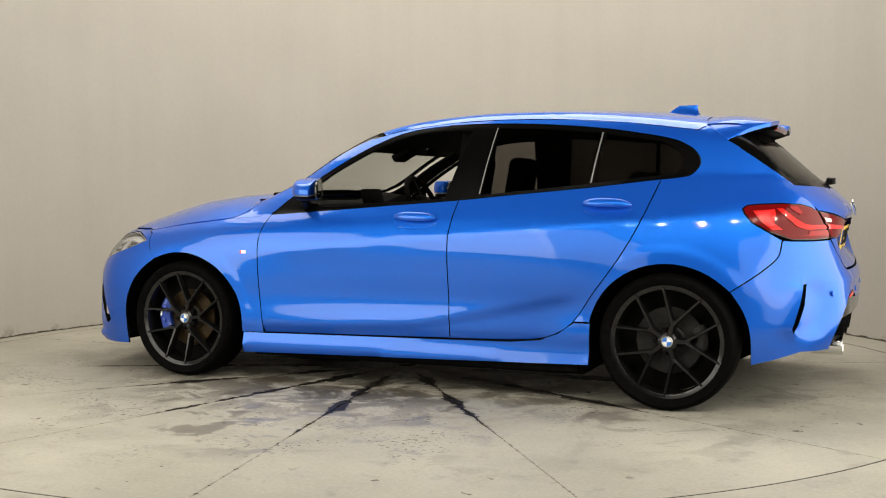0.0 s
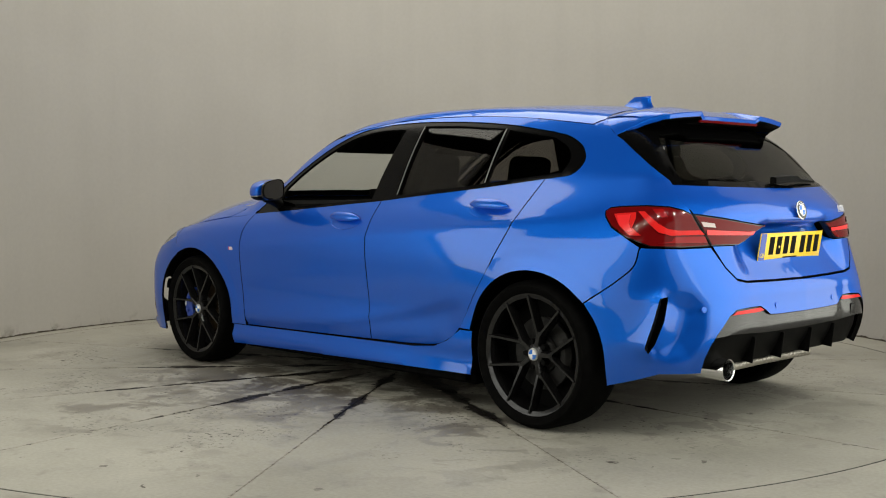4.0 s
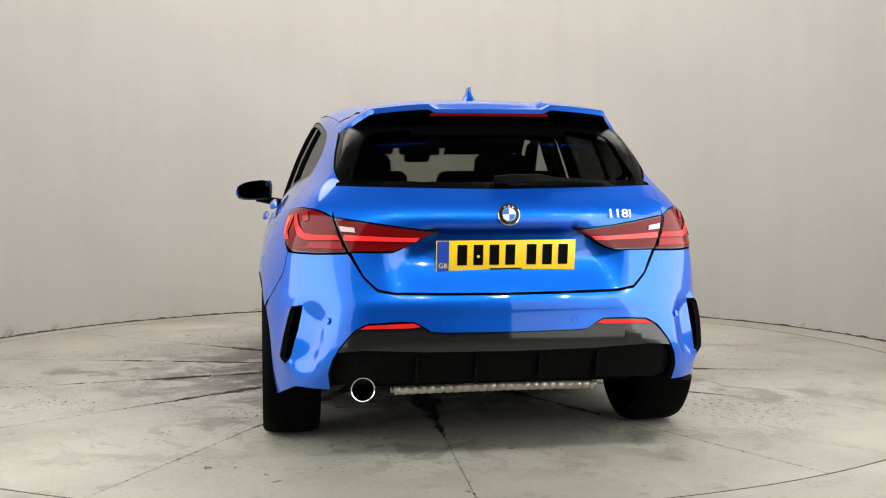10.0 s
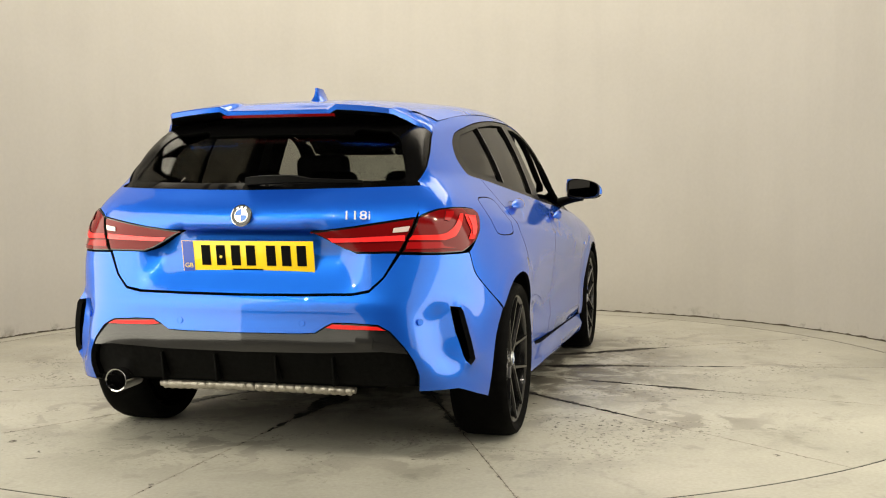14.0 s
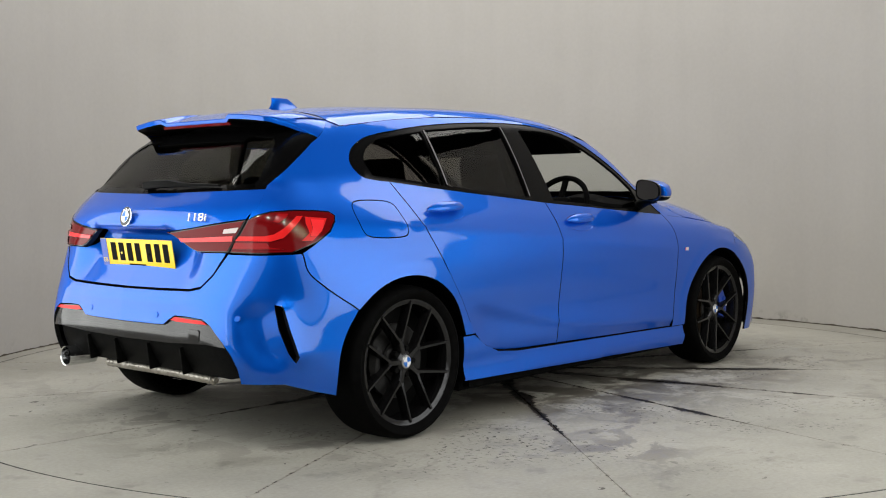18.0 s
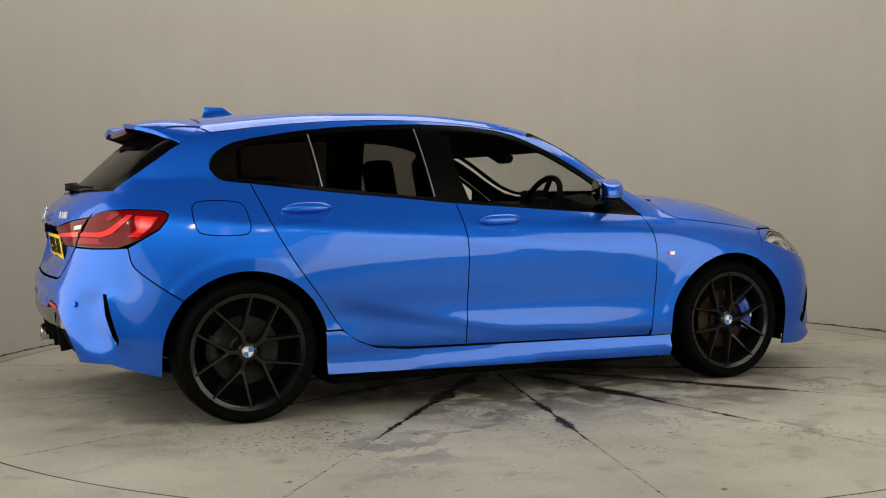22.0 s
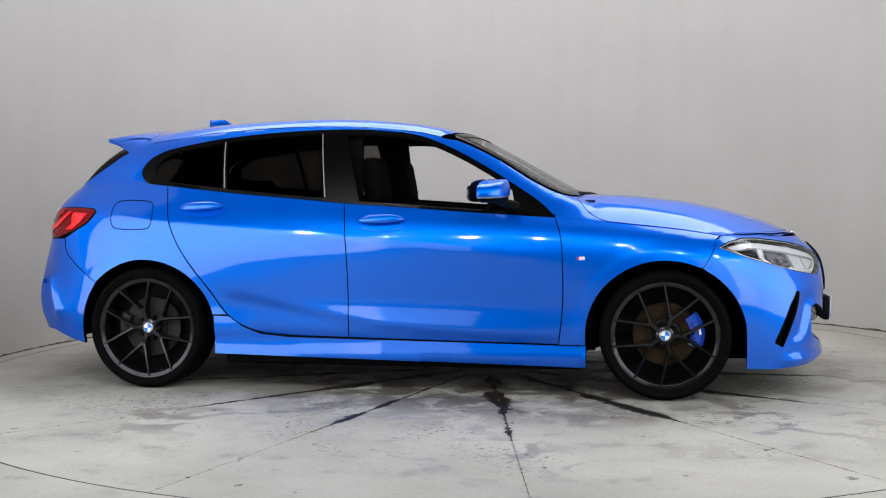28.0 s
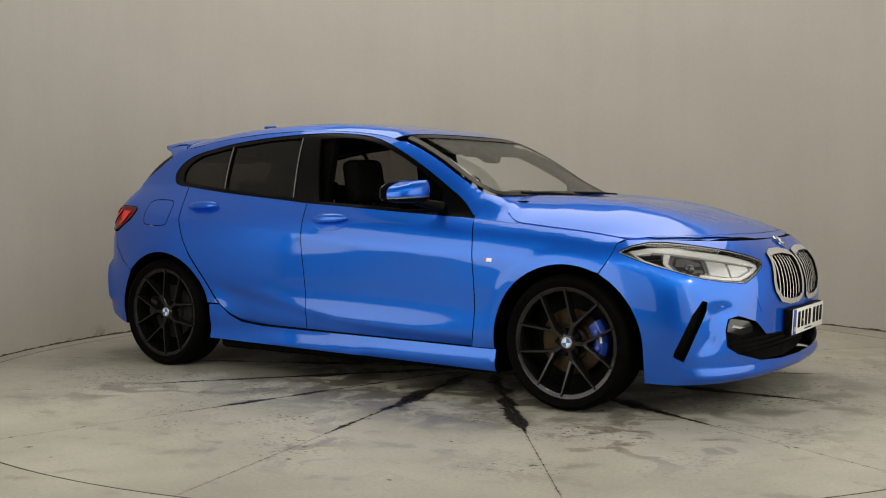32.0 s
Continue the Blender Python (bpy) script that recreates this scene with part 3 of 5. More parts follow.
def ray_of(kind, a, b, side=1):
    """The ray that meets the skin at a panel's own coordinates: wrap (round the car, height), top (x, y), rear and front (y, z)."""
    if kind == "wrap":
        if a < REAR_C:
            f = (REAR_C - a) / WRAP_R
            d = np.array([-math.sin(f), side * math.cos(f), 0.0])
            c = np.array([REAR_C, 0, b])
        elif a > FRONT_C:
            f = (a - FRONT_C) / WRAP_R
            d = np.array([math.sin(f), side * math.cos(f), 0.0])
            c = np.array([FRONT_C, 0, b])
        else:
            d, c = np.array([0, float(side), 0]), np.array([a, 0, b])
        return c + 3 * d, -d
    if kind == "top":
        return np.array([a, b, 4.0]), np.array([0, 0, -1.0])
    if kind == "rear":
        return np.array([-4.0, a, b]), np.array([1.0, 0, 0])
    return np.array([4.0, a, b]), np.array([-1.0, 0, 0])


def wrap_u(x, y):
    if x < REAR_C:
        return REAR_C - WRAP_R * math.atan2(REAR_C - x, abs(y))
    if x > FRONT_C:
        return FRONT_C + WRAP_R * math.atan2(x - FRONT_C, abs(y))
    return x


def S(*xz):
    """Outline points given in side view (x, z), as wrap coordinates."""
    out = []
    for x, z in xz:
        p, _ = hit((x, 4, z), (0, -1, 0))
        out.append((wrap_u(x, p[1]), z))
    return out


def E(end, *yz):
    """Outline points given in end view (y, z), as wrap coordinates."""
    out = []
    for y, z in yz:
        p, _ = hit((4.0 * end, y, z), (-end, 0, 0))
        out.append((wrap_u(p[0], y), z))
    return out


def curve(pts, closed=False, step=0.02):
    """A smooth line through 2D points, resampled."""
    P = np.array(pts, float)
    if closed:
        P = np.concatenate([P[-2:], P, P[:3]])
        C = spline(P, 8)[16:-16]
    else:
        C = spline(P, 8)
    return [tuple(p) for p in C]


def resample(pts, step):
    """Closed outline, evenly cut."""
    P = np.array(list(pts) + [pts[0]], float)
    keep = [P[0]]
    for a, b in zip(P, P[1:]):
        n = max(1, int(math.ceil(np.linalg.norm(b - a) / step)))
        keep += [a + (b - a) * k / n for k in range(1, n + 1)]
    keep = np.array(keep[:-1])
    d = np.linalg.norm(np.roll(keep, -1, 0) - keep, axis=1)
    return keep[d > 1e-4]


def area2(P):
    return 0.5 * float((P[:, 0] * np.roll(P[:, 1], -1) - np.roll(P[:, 0], -1) * P[:, 1]).sum())


def inset(P, d):
    """Moves a closed outline inwards by d (outwards for d < 0)."""
    if area2(P) < 0:
        P = P[::-1]
    t = np.roll(P, -1, 0) - np.roll(P, 1, 0)
    n = np.stack([-t[:, 1], t[:, 0]], 1)
    n /= np.maximum(np.linalg.norm(n, axis=1), 1e-9)[:, None]
    return P + n * d


def inside(P, Q):
    x, y = Q[:, 0][:, None], Q[:, 1][:, None]
    a, b = P, np.roll(P, -1, 0)
    c = ((a[:, 1] > y) != (b[:, 1] > y)) & (x < (b[:, 0] - a[:, 0]) * (y - a[:, 1]) / (b[:, 1] - a[:, 1] + 1e-12) + a[:, 0])
    return c.sum(1) % 2 == 1


def far_from(P, Q, d):
    a = np.concatenate(P)
    ok = np.ones(len(Q), bool)
    for k in range(0, len(Q), 500):
        ok[k:k + 500] = np.sqrt(((Q[k:k + 500, None] - a[None]) ** 2).sum(2)).min(1) > d
    return ok


def panel(name, outline, kind, material, parent, label="", side=1, holes=(), gap=0.0028, grid=0.03, depth=0.014, lift=0.0, bend=None, back=None, edge=None, dark_edge=True, even=False):
    """A sheet cut to an outline on the car's skin, with turned-in edges and an inner face. dark_edge colours the edges
    dark, painting shade into the seams. bend(a, b, p) shifts a point outwards, in metres.
    """
    edge = edge or grid * 0.8
    P = inset(resample(outline, edge), gap)
    loops = [P] + [inset(resample(h, edge), -gap)[::-1] for h in holes]
    lo, hi = P.min(0), P.max(0)
    g = np.stack(np.meshgrid(np.arange(lo[0] + grid / 2, hi[0], grid), np.arange(lo[1] + grid / 2, hi[1], grid)), -1).reshape(-1, 2)
    g[:, 0] += 0.25 * grid * ((np.floor((g[:, 1] - lo[1]) / grid) % 2) * 2 - 1)
    if len(g):
        ok = inside(P, g)
        for h in loops[1:]:
            ok &= ~inside(h, g)
        g = g[ok]
    if len(g):
        g = g[far_from(loops, g, grid * 0.5)]
    pts, edges, n0 = [], [], 0
    for q in loops:
        pts += [tuple(p) for p in q]
        edges += [(n0 + i, n0 + (i + 1) % len(q)) for i in range(len(q))]
        n0 += len(q)
    pts += [tuple(p) for p in g]
    vs, es, fs, *_ = delaunay_2d_cdt([Vector(p) for p in pts], edges, [], 0, 1e-6)
    A = np.array([(v.x, v.y) for v in vs])
    F = []
    cen = np.array([A[list(f)].mean(0) for f in fs])
    ok = inside(P, cen)
    for h in loops[1:]:
        ok &= ~inside(h, cen)
    F = [tuple(f) for f, k in zip(fs, ok) if k]
    X, N = np.zeros((len(A), 3)), np.zeros((len(A), 3))
    for i, (a, b) in enumerate(A):
        o, w = ray_of(kind, a, b, side)
        p, nrm = hit(o, w)
        if kind == "wrap":
            for dz in (.004, -.004, .01, -.01, .018, -.018, .03, -.03):
                if (p - o) @ w < 2.60:
                    break
                p, nrm = hit(o + (0, 0, dz), w)
        if nrm @ w > 0:
            nrm = -nrm
        s = lift + (bend(a, b, p) if bend else 0.0)
        X[i], N[i] = p + nrm * s, nrm
    if bend or even:
        N = None
    # face direction
    a, b, c = (X[[f[k] for f in F]] for k in range(3))
    fn = np.cross(b - a, c - a)
    o = np.array([ray_of(kind, *A[f[0]], side)[1] for f in F])
    F = [f if d < 0 else f[::-1] for f, d in zip(F, (fn * o).sum(1))]
    if N is None:
        N = np.zeros_like(X)
        ff = np.array(F)
        fn = np.cross(X[ff[:, 1]] - X[ff[:, 0]], X[ff[:, 2]] - X[ff[:, 0]])
        for k in range(3):
            np.add.at(N, ff[:, k], fn)
        N /= np.maximum(np.linalg.norm(N, axis=1), 1e-12)[:, None]
    count = {}
    for f in F:
        for k in range(3):
            e = (f[k], f[(k + 1) % 3])
            count[e] = count.get(e, 0) + 1
    rim = [e for e in count if (e[1], e[0]) not in count]
    n = len(X)
    V = np.concatenate([X, X - N * depth])
    rim_ids = sorted({i for e in rim for i in e})
    m = {i: 2 * n + k for k, i in enumerate(rim_ids)}
    V = np.concatenate([V, X[rim_ids], X[rim_ids] - N[rim_ids] * depth])
    m2 = {i: 2 * n + len(rim_ids) + k for k, i in enumerate(rim_ids)}
    faces = F + [(f[2] + n, f[1] + n, f[0] + n) for f in F] + [(m[b], m[a], m2[a], m2[b]) for a, b in rim]
    # edge faces take the inner face's dark colour as seam shade
    idx = [0] * len(F) + [1] * len(F) + [1 if dark_edge else 0] * len(rim)
    me = bpy.data.meshes.new(name)
    me.from_pydata([tuple(v) for v in V], [], faces)
    me.materials.append(material), me.materials.append(back or TRIM)
    me.polygons.foreach_set("material_index", idx)
    me.polygons.foreach_set("use_smooth", [True] * len(faces))
    me.update()
    nn = np.concatenate([N, -N])
    rest = np.array([v.normal for v in me.vertices])[2 * n:]
    me.normals_split_custom_set_from_vertices([tuple(v) for v in np.concatenate([nn, rest])])
    ob = new(name, me)
    ob.parent = parent
    if label:
        ob["label"] = label
    return ob


def arc(cx, cz, r, a0, a1, n=24, sx=1.0):
    return [(cx + sx * r * math.cos(radians(a0 + (a1 - a0) * i / n)), cz + r * math.sin(radians(a0 + (a1 - a0) * i / n))) for i in range(n + 1)]


RAIL = [(r[0], r[4]) for r in CABIN]
BELT = [(r[0], r[2]) for r in CABIN]


def rail(x):
    c = spline(RAIL, 10)
    return float(np.interp(-x, -c[:, 0], c[:, 1]))


# outlines in side view
ARCH_F = [(.948, .16)] + arc(1.335, .318, .364, 180, 0, 30, 1.05) + [(1.718, .16)]
ARCH_R = [(-1.705, .225)] + arc(-1.335, .318, .358, 180, 0, 30, 1.035) + [(-.962, .19)]
SEAM_F = curve([(.80, .893), (.83, .80), (.84, .685), (.84, .46), (.82, .262)])
SEAM_M = curve([(-.28, .968), (-.262, .853), (-.25, .709), (-.25, .278)])
SEAM_R = curve([(-1.275, 1.066), (-1.24, .957), (-1.21, .869), (-1.12, .706), (-.99, .53), (-.89, .392), (-.81, .334), (-.72, .298), (-.57, .283), (-.25, .278)])
DLO_TOP = curve([(.80, .893), (.72, .967), (.62, 1.035), (.45, 1.143), (.26, 1.245), (.09, 1.312), (-.10, 1.343), (-.35, 1.352), (-.66, 1.342), (-.98, 1.314), (-1.24, 1.272)])
DLO_REAR = curve([(-1.24, 1.272), (-1.34, 1.245), (-1.42, 1.195), (-1.445, 1.14), (-1.41, 1.088), (-1.34, 1.072), (-1.275, 1.066)])
DLO_LOW = curve([(.80, .893), (.42, .918), (-.02, .95), (-.28, .968), (-.49, .988), (-.92, 1.027), (-1.275, 1.066)])
BONNET = curve([(.92, .966), (.965, .915), (1.04, .876), (1.12, .864), (1.40, .833), (1.60, .803)])
BUMP_R = curve([(-1.617, .556), (-1.70, .612), (-1.757, .655), (-1.817, .715), (-1.832, .788)])
U_FRONT, U_REAR = FRONT_C + WRAP_R * math.pi / 2, REAR_C - WRAP_R * math.pi / 2


def whole(half, mid):
    """Closes a half outline, given from the middle line round to the middle line, across the car."""
    return half + [(2 * mid - a, b) for a, b in half[::-1] if abs(a - mid) > 1e-3]


def pocket(poly, depth, soft):
    """A dent, inside a closed line, that grows over a soft edge."""
    P = np.array(poly, float)
    Q = np.roll(P, -1, 0)

    def f(a, b):
        if not inside(P, np.array([[a, b]]))[0]:
            return 0.0
        q = np.array([a, b])
        d = Q - P
        t = np.clip(((q - P) * d).sum(1) / np.maximum((d * d).sum(1), 1e-12), 0, 1)
        r = np.sqrt((((P + d * t[:, None]) - q) ** 2).sum(1)).min()
        k = min(1.0, r / soft)
        return -depth * k * k * (3 - 2 * k)
    return f


# ---- the car ----
car = new("car")
tagged(car, "bright blue metallic five-door hatchback parked on the turntable", "car")

LAMP_OUT = [(-2.030, .917), (-1.99, .934), (-1.94, .946), (-1.85, .951), (-1.75, .948), (-1.69, .943), (-1.668, .928), (-1.675, .905), (-1.706, .866), (-1.77, .826), (-1.872, .788), (-1.99, .786), (-2.104, .790)]
LAMP_IN = [(-2.036, .916), (-2.164, .899), (-2.29, .882), (-2.40, .870), (-2.455, .866), (-2.40, .847), (-2.30, .802), (-2.26, .790), (-2.110, .791)]
HEAD = [(1.585, .746), (1.64, .772), (1.72, .787), (1.80, .786), (1.90, .776), (2.0, .762), (2.10, .746), (2.2, .723), (2.284, .697), (2.272, .674), (2.215, .641), (2.135, .604), (2.03, .614), (1.93, .632), (1.84, .658), (1.74, .688), (1.66, .715)]
KIDNEY = [(.012, .69), (.03, .722), (.14, .738), (.26, .736), (.318, .722), (.345, .67), (.372, .60), (.362, .555), (.30, .505), (.19, .487), (.08, .490), (.025, .515)]
INTAKE = [(0, .352), (.44, .362), (.49, .40), (.53, .428), (.64, .460), (.69, .450), (.705, .40), (.70, .33), (.64, .294), (.47, .25), (.25, .236), (0, .233)]
SLOT_F = [(1.945, .527), (1.928, .535), (1.885, .47), (1.822, .315), (1.815, .29), (1.852, .268), (1.895, .385), (1.94, .49)]
SLOT_R = [(-1.938, .592), (-1.912, .585), (-1.893, .50), (-1.862, .395), (-1.870, .375), (-1.892, .41), (-1.924, .50)]
DENT_F = [(1.93, .543), (2.04, .548), (2.10, .50), (2.05, .43), (2.00, .30), (1.86, .265), (1.90, .39)]
DENT_R = [(-1.915, .615), (-2.02, .635), (-2.11, .58), (-2.10, .44), (-2.04, .335), (-1.93, .32), (-1.875, .37), (-1.895, .50)]
FLAP = [(-1.562, .955), (-1.55, .975), (-1.52, .984), (-1.36, .981), (-1.33, .968), (-1.316, .92), (-1.312, .868), (-1.322, .845), (-1.345, .837), (-1.50, .839), (-1.535, .85), (-1.552, .88)]


def flip(line, mid):
    return [(2 * mid - a, b) for a, b in line[::-1]]


def wing_z(x):
    return float(np.interp(x, [.80, .86, 1.0, 1.08], [.889, .886, .873, .867]))


def rail_y(x):
    return float(np.interp(-x, [-r[0] for r in CABIN], [r[3] for r in CABIN]))


def rail_top(x):
    """Height of the skin at the roof panel's outer edge."""
    return float(hit((x, rail_y(x) + (.006 if x < .24 else -.004), 4), (0, 0, -1))[0][2])


def crest_line(x, b):
    """The sharp shoulder line that climbs from the front door to the tail lamp."""
    zc = .87 + (.70 - .87) * (x + 1.2) / 2.03
    ends = max(0.0, min(1.0, (x + 1.66) / .3)) * max(0.0, min(1.0, (.86 - x) / .35))
    return .010 * ends * math.exp(-abs(b - zc) / .034)


def door_shape(a, b, p):
    """Shoulder crease that climbs to the rear, and the lower flank drawn in under a rising line."""
    x = float(p[0])
    crest = crest_line(x, b)
    zs = float(np.interp(x, [-.89, -.5, -.06, .4, .83], [.52, .43, .35, .315, .30]))
    k = max(0.0, min(1.0, (zs + .012 - b) / .042)) * max(0.0, min(1.0, (x + .95) / .15))
    return crest - .010 * k * k * (3 - 2 * k) - .15 * max(0.0, zs - .01 - b) * max(0.0, min(1.0, (x + .95) / .25))


def arch_flare(xc):
    """A low raised band round a wheel arch."""
    def f(a, b, p):
        r = math.hypot(float(p[0]) - xc, float(p[2]) - .318)
        k = max(0.0, min(1.0, (.442 - r) / .022))
        return .0042 * k * k * (3 - 2 * k) if b > .3 else .0042 * max(0.0, min(1.0, (b - .22) / .08)) * k
    return f


def body_panels():
    for s in (1, -1):
        # front wing: bumper seam, arch, door seam, bonnet line
        arch = [p for p in ARCH_F[::-1] if p[0] < 1.505 and p[1] > .27]
        o = [(1.572, .782), (1.568, .745), (1.548, .70), (1.512, .647)] + arch + [(.953, .262), (.82, .262)] + SEAM_F[::-1][1:]
        o += [(x, wing_z(x)) for x in (.86, .93, 1.0, 1.06)] + [(x, z - .0015) for x, z in BONNET if x > 1.09]
        panel("front_wing", S(*o), "wrap", PAINT, car, side=s, grid=.018, bend=arch_flare(1.335))
        up = [p for p in DLO_LOW if p[0] > -.275]
        panel("front_door", S(*(SEAM_F + SEAM_M[::-1] + up[::-1])), "wrap", PAINT, car, side=s, grid=.022, bend=door_shape)
        low = [p for p in DLO_LOW if p[0] < -.285]
        panel("rear_door", S(*(SEAM_M + SEAM_R[::-1][1:] + low[::-1][1:])), "wrap", PAINT, car, side=s, grid=.022, bend=door_shape)
        # rear quarter with the pillar, and the strip over the windows to the windscreen
        arch = [p for p in ARCH_R[::-1] if p[1] > .39 and not (p[0] < -1.61)]
        o = S((-.975, .392), *arch) + S(*BUMP_R)
        o += LAMP_OUT[-4:-9:-1] + LAMP_OUT[-9::-1] + E(-1, (.622, .971), (.612, 1.035)) + S((-1.84, 1.052), (-1.70, 1.155), (-1.60, 1.225), (-1.556, 1.25), (-1.51, 1.285), (-1.47, 1.318))
        o += S(*[(x, rail_top(x) + .001) for x in np.linspace(-1.44, .84, 50)]) + S((.81, .905)) + S(*DLO_TOP[1:]) + S(*DLO_REAR[1:])
        o += S(*[p for p in SEAM_R[1:] if p[1] > .395]) + S((-.89, .392))
        panel("rear_quarter", o, "wrap", PAINT, car, side=s, grid=0.021, even=True, bend=lambda a, b, p: arch_flare(-1.335)(a, b, p) + crest_line(float(p[0]), b), holes=[curve(FLAP, True)] if s < 0 else [])
        if s < 0:
            panel("fuel_flap", curve(FLAP, True), "wrap", PAINT, car, side=s, grid=.02, edge=.008, gap=.0018, bend=lambda a, b, p: crest_line(float(p[0]), b), label="blue rounded fuel filler flap")
        # sill
        o = [(.955, .15), (.955, .260), (.82, .260), (-.25, .276), (-.57, .281), (-.72, .296), (-.81, .332), (-.89, .388), (-.972, .388), (-.966, .19)]
        panel("side_sill", S(*o), "wrap", PAINT, car, side=s, depth=.03, edge=.015,
              bend=lambda a, b, p: .001 - .012 * max(0, min(1, (b - .225) / .035)) + .014 * max(0, min(1, (.225 - b) / .02)) * (1 if b > .17 else .6))
    # front bumper with the nose, and its openings
    top = E(1, (.0, .787), (.22, .787), (.40, .789), (.54, .791))
    half = top + [(1.80, .797), (1.62, .80)] + S((1.570, .783), (1.565, .745), (1.545, .70), (1.509, .647), *[p for p in ARCH_F if p[0] > 1.52]) + S((1.85, .157)) + E(1, (.74, .163), (.55, .168), (.3, .173), (0, .174))
    rings = [HEAD, flip(HEAD, U_FRONT)]
    kid = E(1, *KIDNEY)
    rings += [kid, flip(kid, U_FRONT)]
    intake = whole(E(1, *INTAKE), U_FRONT)
    rings += [intake, SLOT_F, flip(SLOT_F, U_FRONT)]
    d1, d2 = pocket(DENT_F, .024, .08), pocket(flip(DENT_F, U_FRONT), .024, .08)

    def front_shape(a, b, p):
        lip = .022 * math.exp(-((b - .20) / .02) ** 2) * max(0, min(1, (abs(p[0]) - 1.85) / .1))
        return d1(a, b) + d2(a, b) + lip
    panel("front_bumper", whole(half, U_FRONT), "wrap", PAINT, car, holes=rings, grid=.02, bend=front_shape, depth=.012, back=SATIN)
    # rear bumper
    half = [(U_REAR, .634), (-2.5, .636), (-2.291, .640), (-2.232, .652), (-2.176, .701), (-2.110, .786), (-1.99, .783), (-1.872, .785), (-1.836, .787)]
    half += S(*BUMP_R[::-1][1:], *[p for p in ARCH_R[::-1] if p[0] < -1.62]) + S((-1.80, .25)) + E(-1, (.77, .287), (.648, .29))
    cut = [(-2.077, .352), (-2.10, .405), (-2.130, .452), (-2.178, .514), (-2.213, .536), (-2.30, .541), (-2.368, .540), (-2.40, .525), (-2.438, .503), (-2.5, .50), (U_REAR, .498)]
    e1, e2 = pocket(DENT_R, .026, .10), pocket(flip(DENT_R, U_REAR), .026, .10)

    def fin(a, b):
        k = max(0.0, min(1.0, (b - .335) / .06)) * max(0.0, min(1.0, (.625 - b) / .05))
        out = 0.0
        for u in (a, 2 * U_REAR - a):
            d = u - float(np.interp(b, [.375, .395, .50, .585, .61], [-1.872, -1.860, -1.890, -1.909, -1.92]))
            out += k * (.026 * math.exp(-d / .045) if d > -.004 else 0.0)
        return out

    def rear_shape(a, b, p):
        return fin(a, b) + e1(a, b) + e2(a, b) + .012 * math.exp(-((b - .60) / .03) ** 2) * max(0, min(1, (.62 - abs(p[1])) / .2))
    panel("rear_bumper", whole(half + cut, U_REAR), "wrap", PAINT, car, holes=[SLOT_R, flip(SLOT_R, U_REAR)], grid=.02, bend=rear_shape, depth=.02, back=SATIN)
    low = [(-2.077, .352), (-2.085, .37), (-2.115, .43), (-2.20, .438), (-2.40, .428), (U_REAR, .425)]
    panel("diffuser_band", whole(cut[2:], U_REAR) + whole([(-2.118, .432), (-2.20, .440), (-2.40, .430), (U_REAR, .427)], U_REAR)[::-1], "wrap", DIFF, car, grid=.015, gap=.001, depth=.03, back=SATIN,
          label="satin grey upper diffuser band", bend=lambda a, b, p: -.010 + .075 * (.52 - b))
    diff = low[::-1] + [(-2.077, .30), (-2.12, .288), (-2.3, .288), (U_REAR, .288)]
    panel("diffuser", whole(diff, U_REAR), "wrap", SATIN, car, grid=.02, gap=.0, depth=.02, back=SATIN, label="black lower rear diffuser", bend=lambda a, b, p: -.035)
    for y in (-.34, -.12, .12, .34):
        p = hit((-4, y, .36), (1, 0, 0))[0]
        part("diffuser_fin", box(.05, .008, .11, pose(p[0] + .036, y, .36, 0, -8, 0), bevel=.003), SATIN, car, "black diffuser fin")
    for m in (lambda x: x, lambda x: flip(x, U_REAR)):
        panel("rear_reflector", m([(-2.188, .518), (-2.214, .533), (-2.368, .538), (-2.398, .524), (-2.36, .519)]), "wrap", LAMP_RED, car, grid=.02, gap=.001, depth=.01, label="red strip reflector", back=SATIN)
        panel("slot_liner", m(SLOT_R), "wrap", SATIN, car, lift=-.05, gap=-.012, grid=.03, depth=.01)
    for m in (lambda x: x, lambda x: flip(x, U_FRONT)):
        panel("slot_liner", m(SLOT_F), "wrap", SATIN, car, lift=-.045, gap=-.03, grid=.03, depth=.01)
    # tailgate
    half = [(U_REAR, 1.022), (-2.5, 1.024), (-2.2, 1.029), (-2.05, 1.033), (-1.945, 1.036), (-1.965, 1.0), (-1.983, .97), (-2.028, .927), (-2.108, .80), (-2.174, .705), (-2.229, .657), (-2.291, .645), (-2.5, .641), (U_REAR, .639)]

    def gate_shape(a, b, p):
        w = max(0.0, min(1.0, (.47 - abs(p[1])) / .12))
        k = max(0.0, min(1.0, (.874 - b) / .02)) * max(0.0, min(1.0, (b - .645) / .17))
        return -.058 * w * w * (3 - 2 * w) * k + .006 * math.exp(-((b - .90) / .025) ** 2)
    panel("tailgate", whole(half, U_REAR), "wrap", PAINT, car, grid=.02, bend=gate_shape, holes=[LAMP_IN, flip(LAMP_IN, U_REAR)])
    # bonnet, nose strip, roof
    edge = [(x, hit((x, 4, z), (0, -1, 0))[0][1]) for x, z in BONNET]
    front = [(1.69, .69), (1.78, .635), (1.885, .54), (1.945, .42), (1.978, .22), (1.985, 0)]
    half = [(.945, 0), (.94, .2), (.925, .4), (.905, .56), (.895, .64)] + edge + front
    panel("bonnet", half + [(x, -y) for x, y in half[::-1][1:-1]], "top", PAINT, car, grid=.025, even=True, dark_edge=False)
    under = inset(resample(half + [(x, -y) for x, y in half[::-1][1:-1]], .03), -.028)
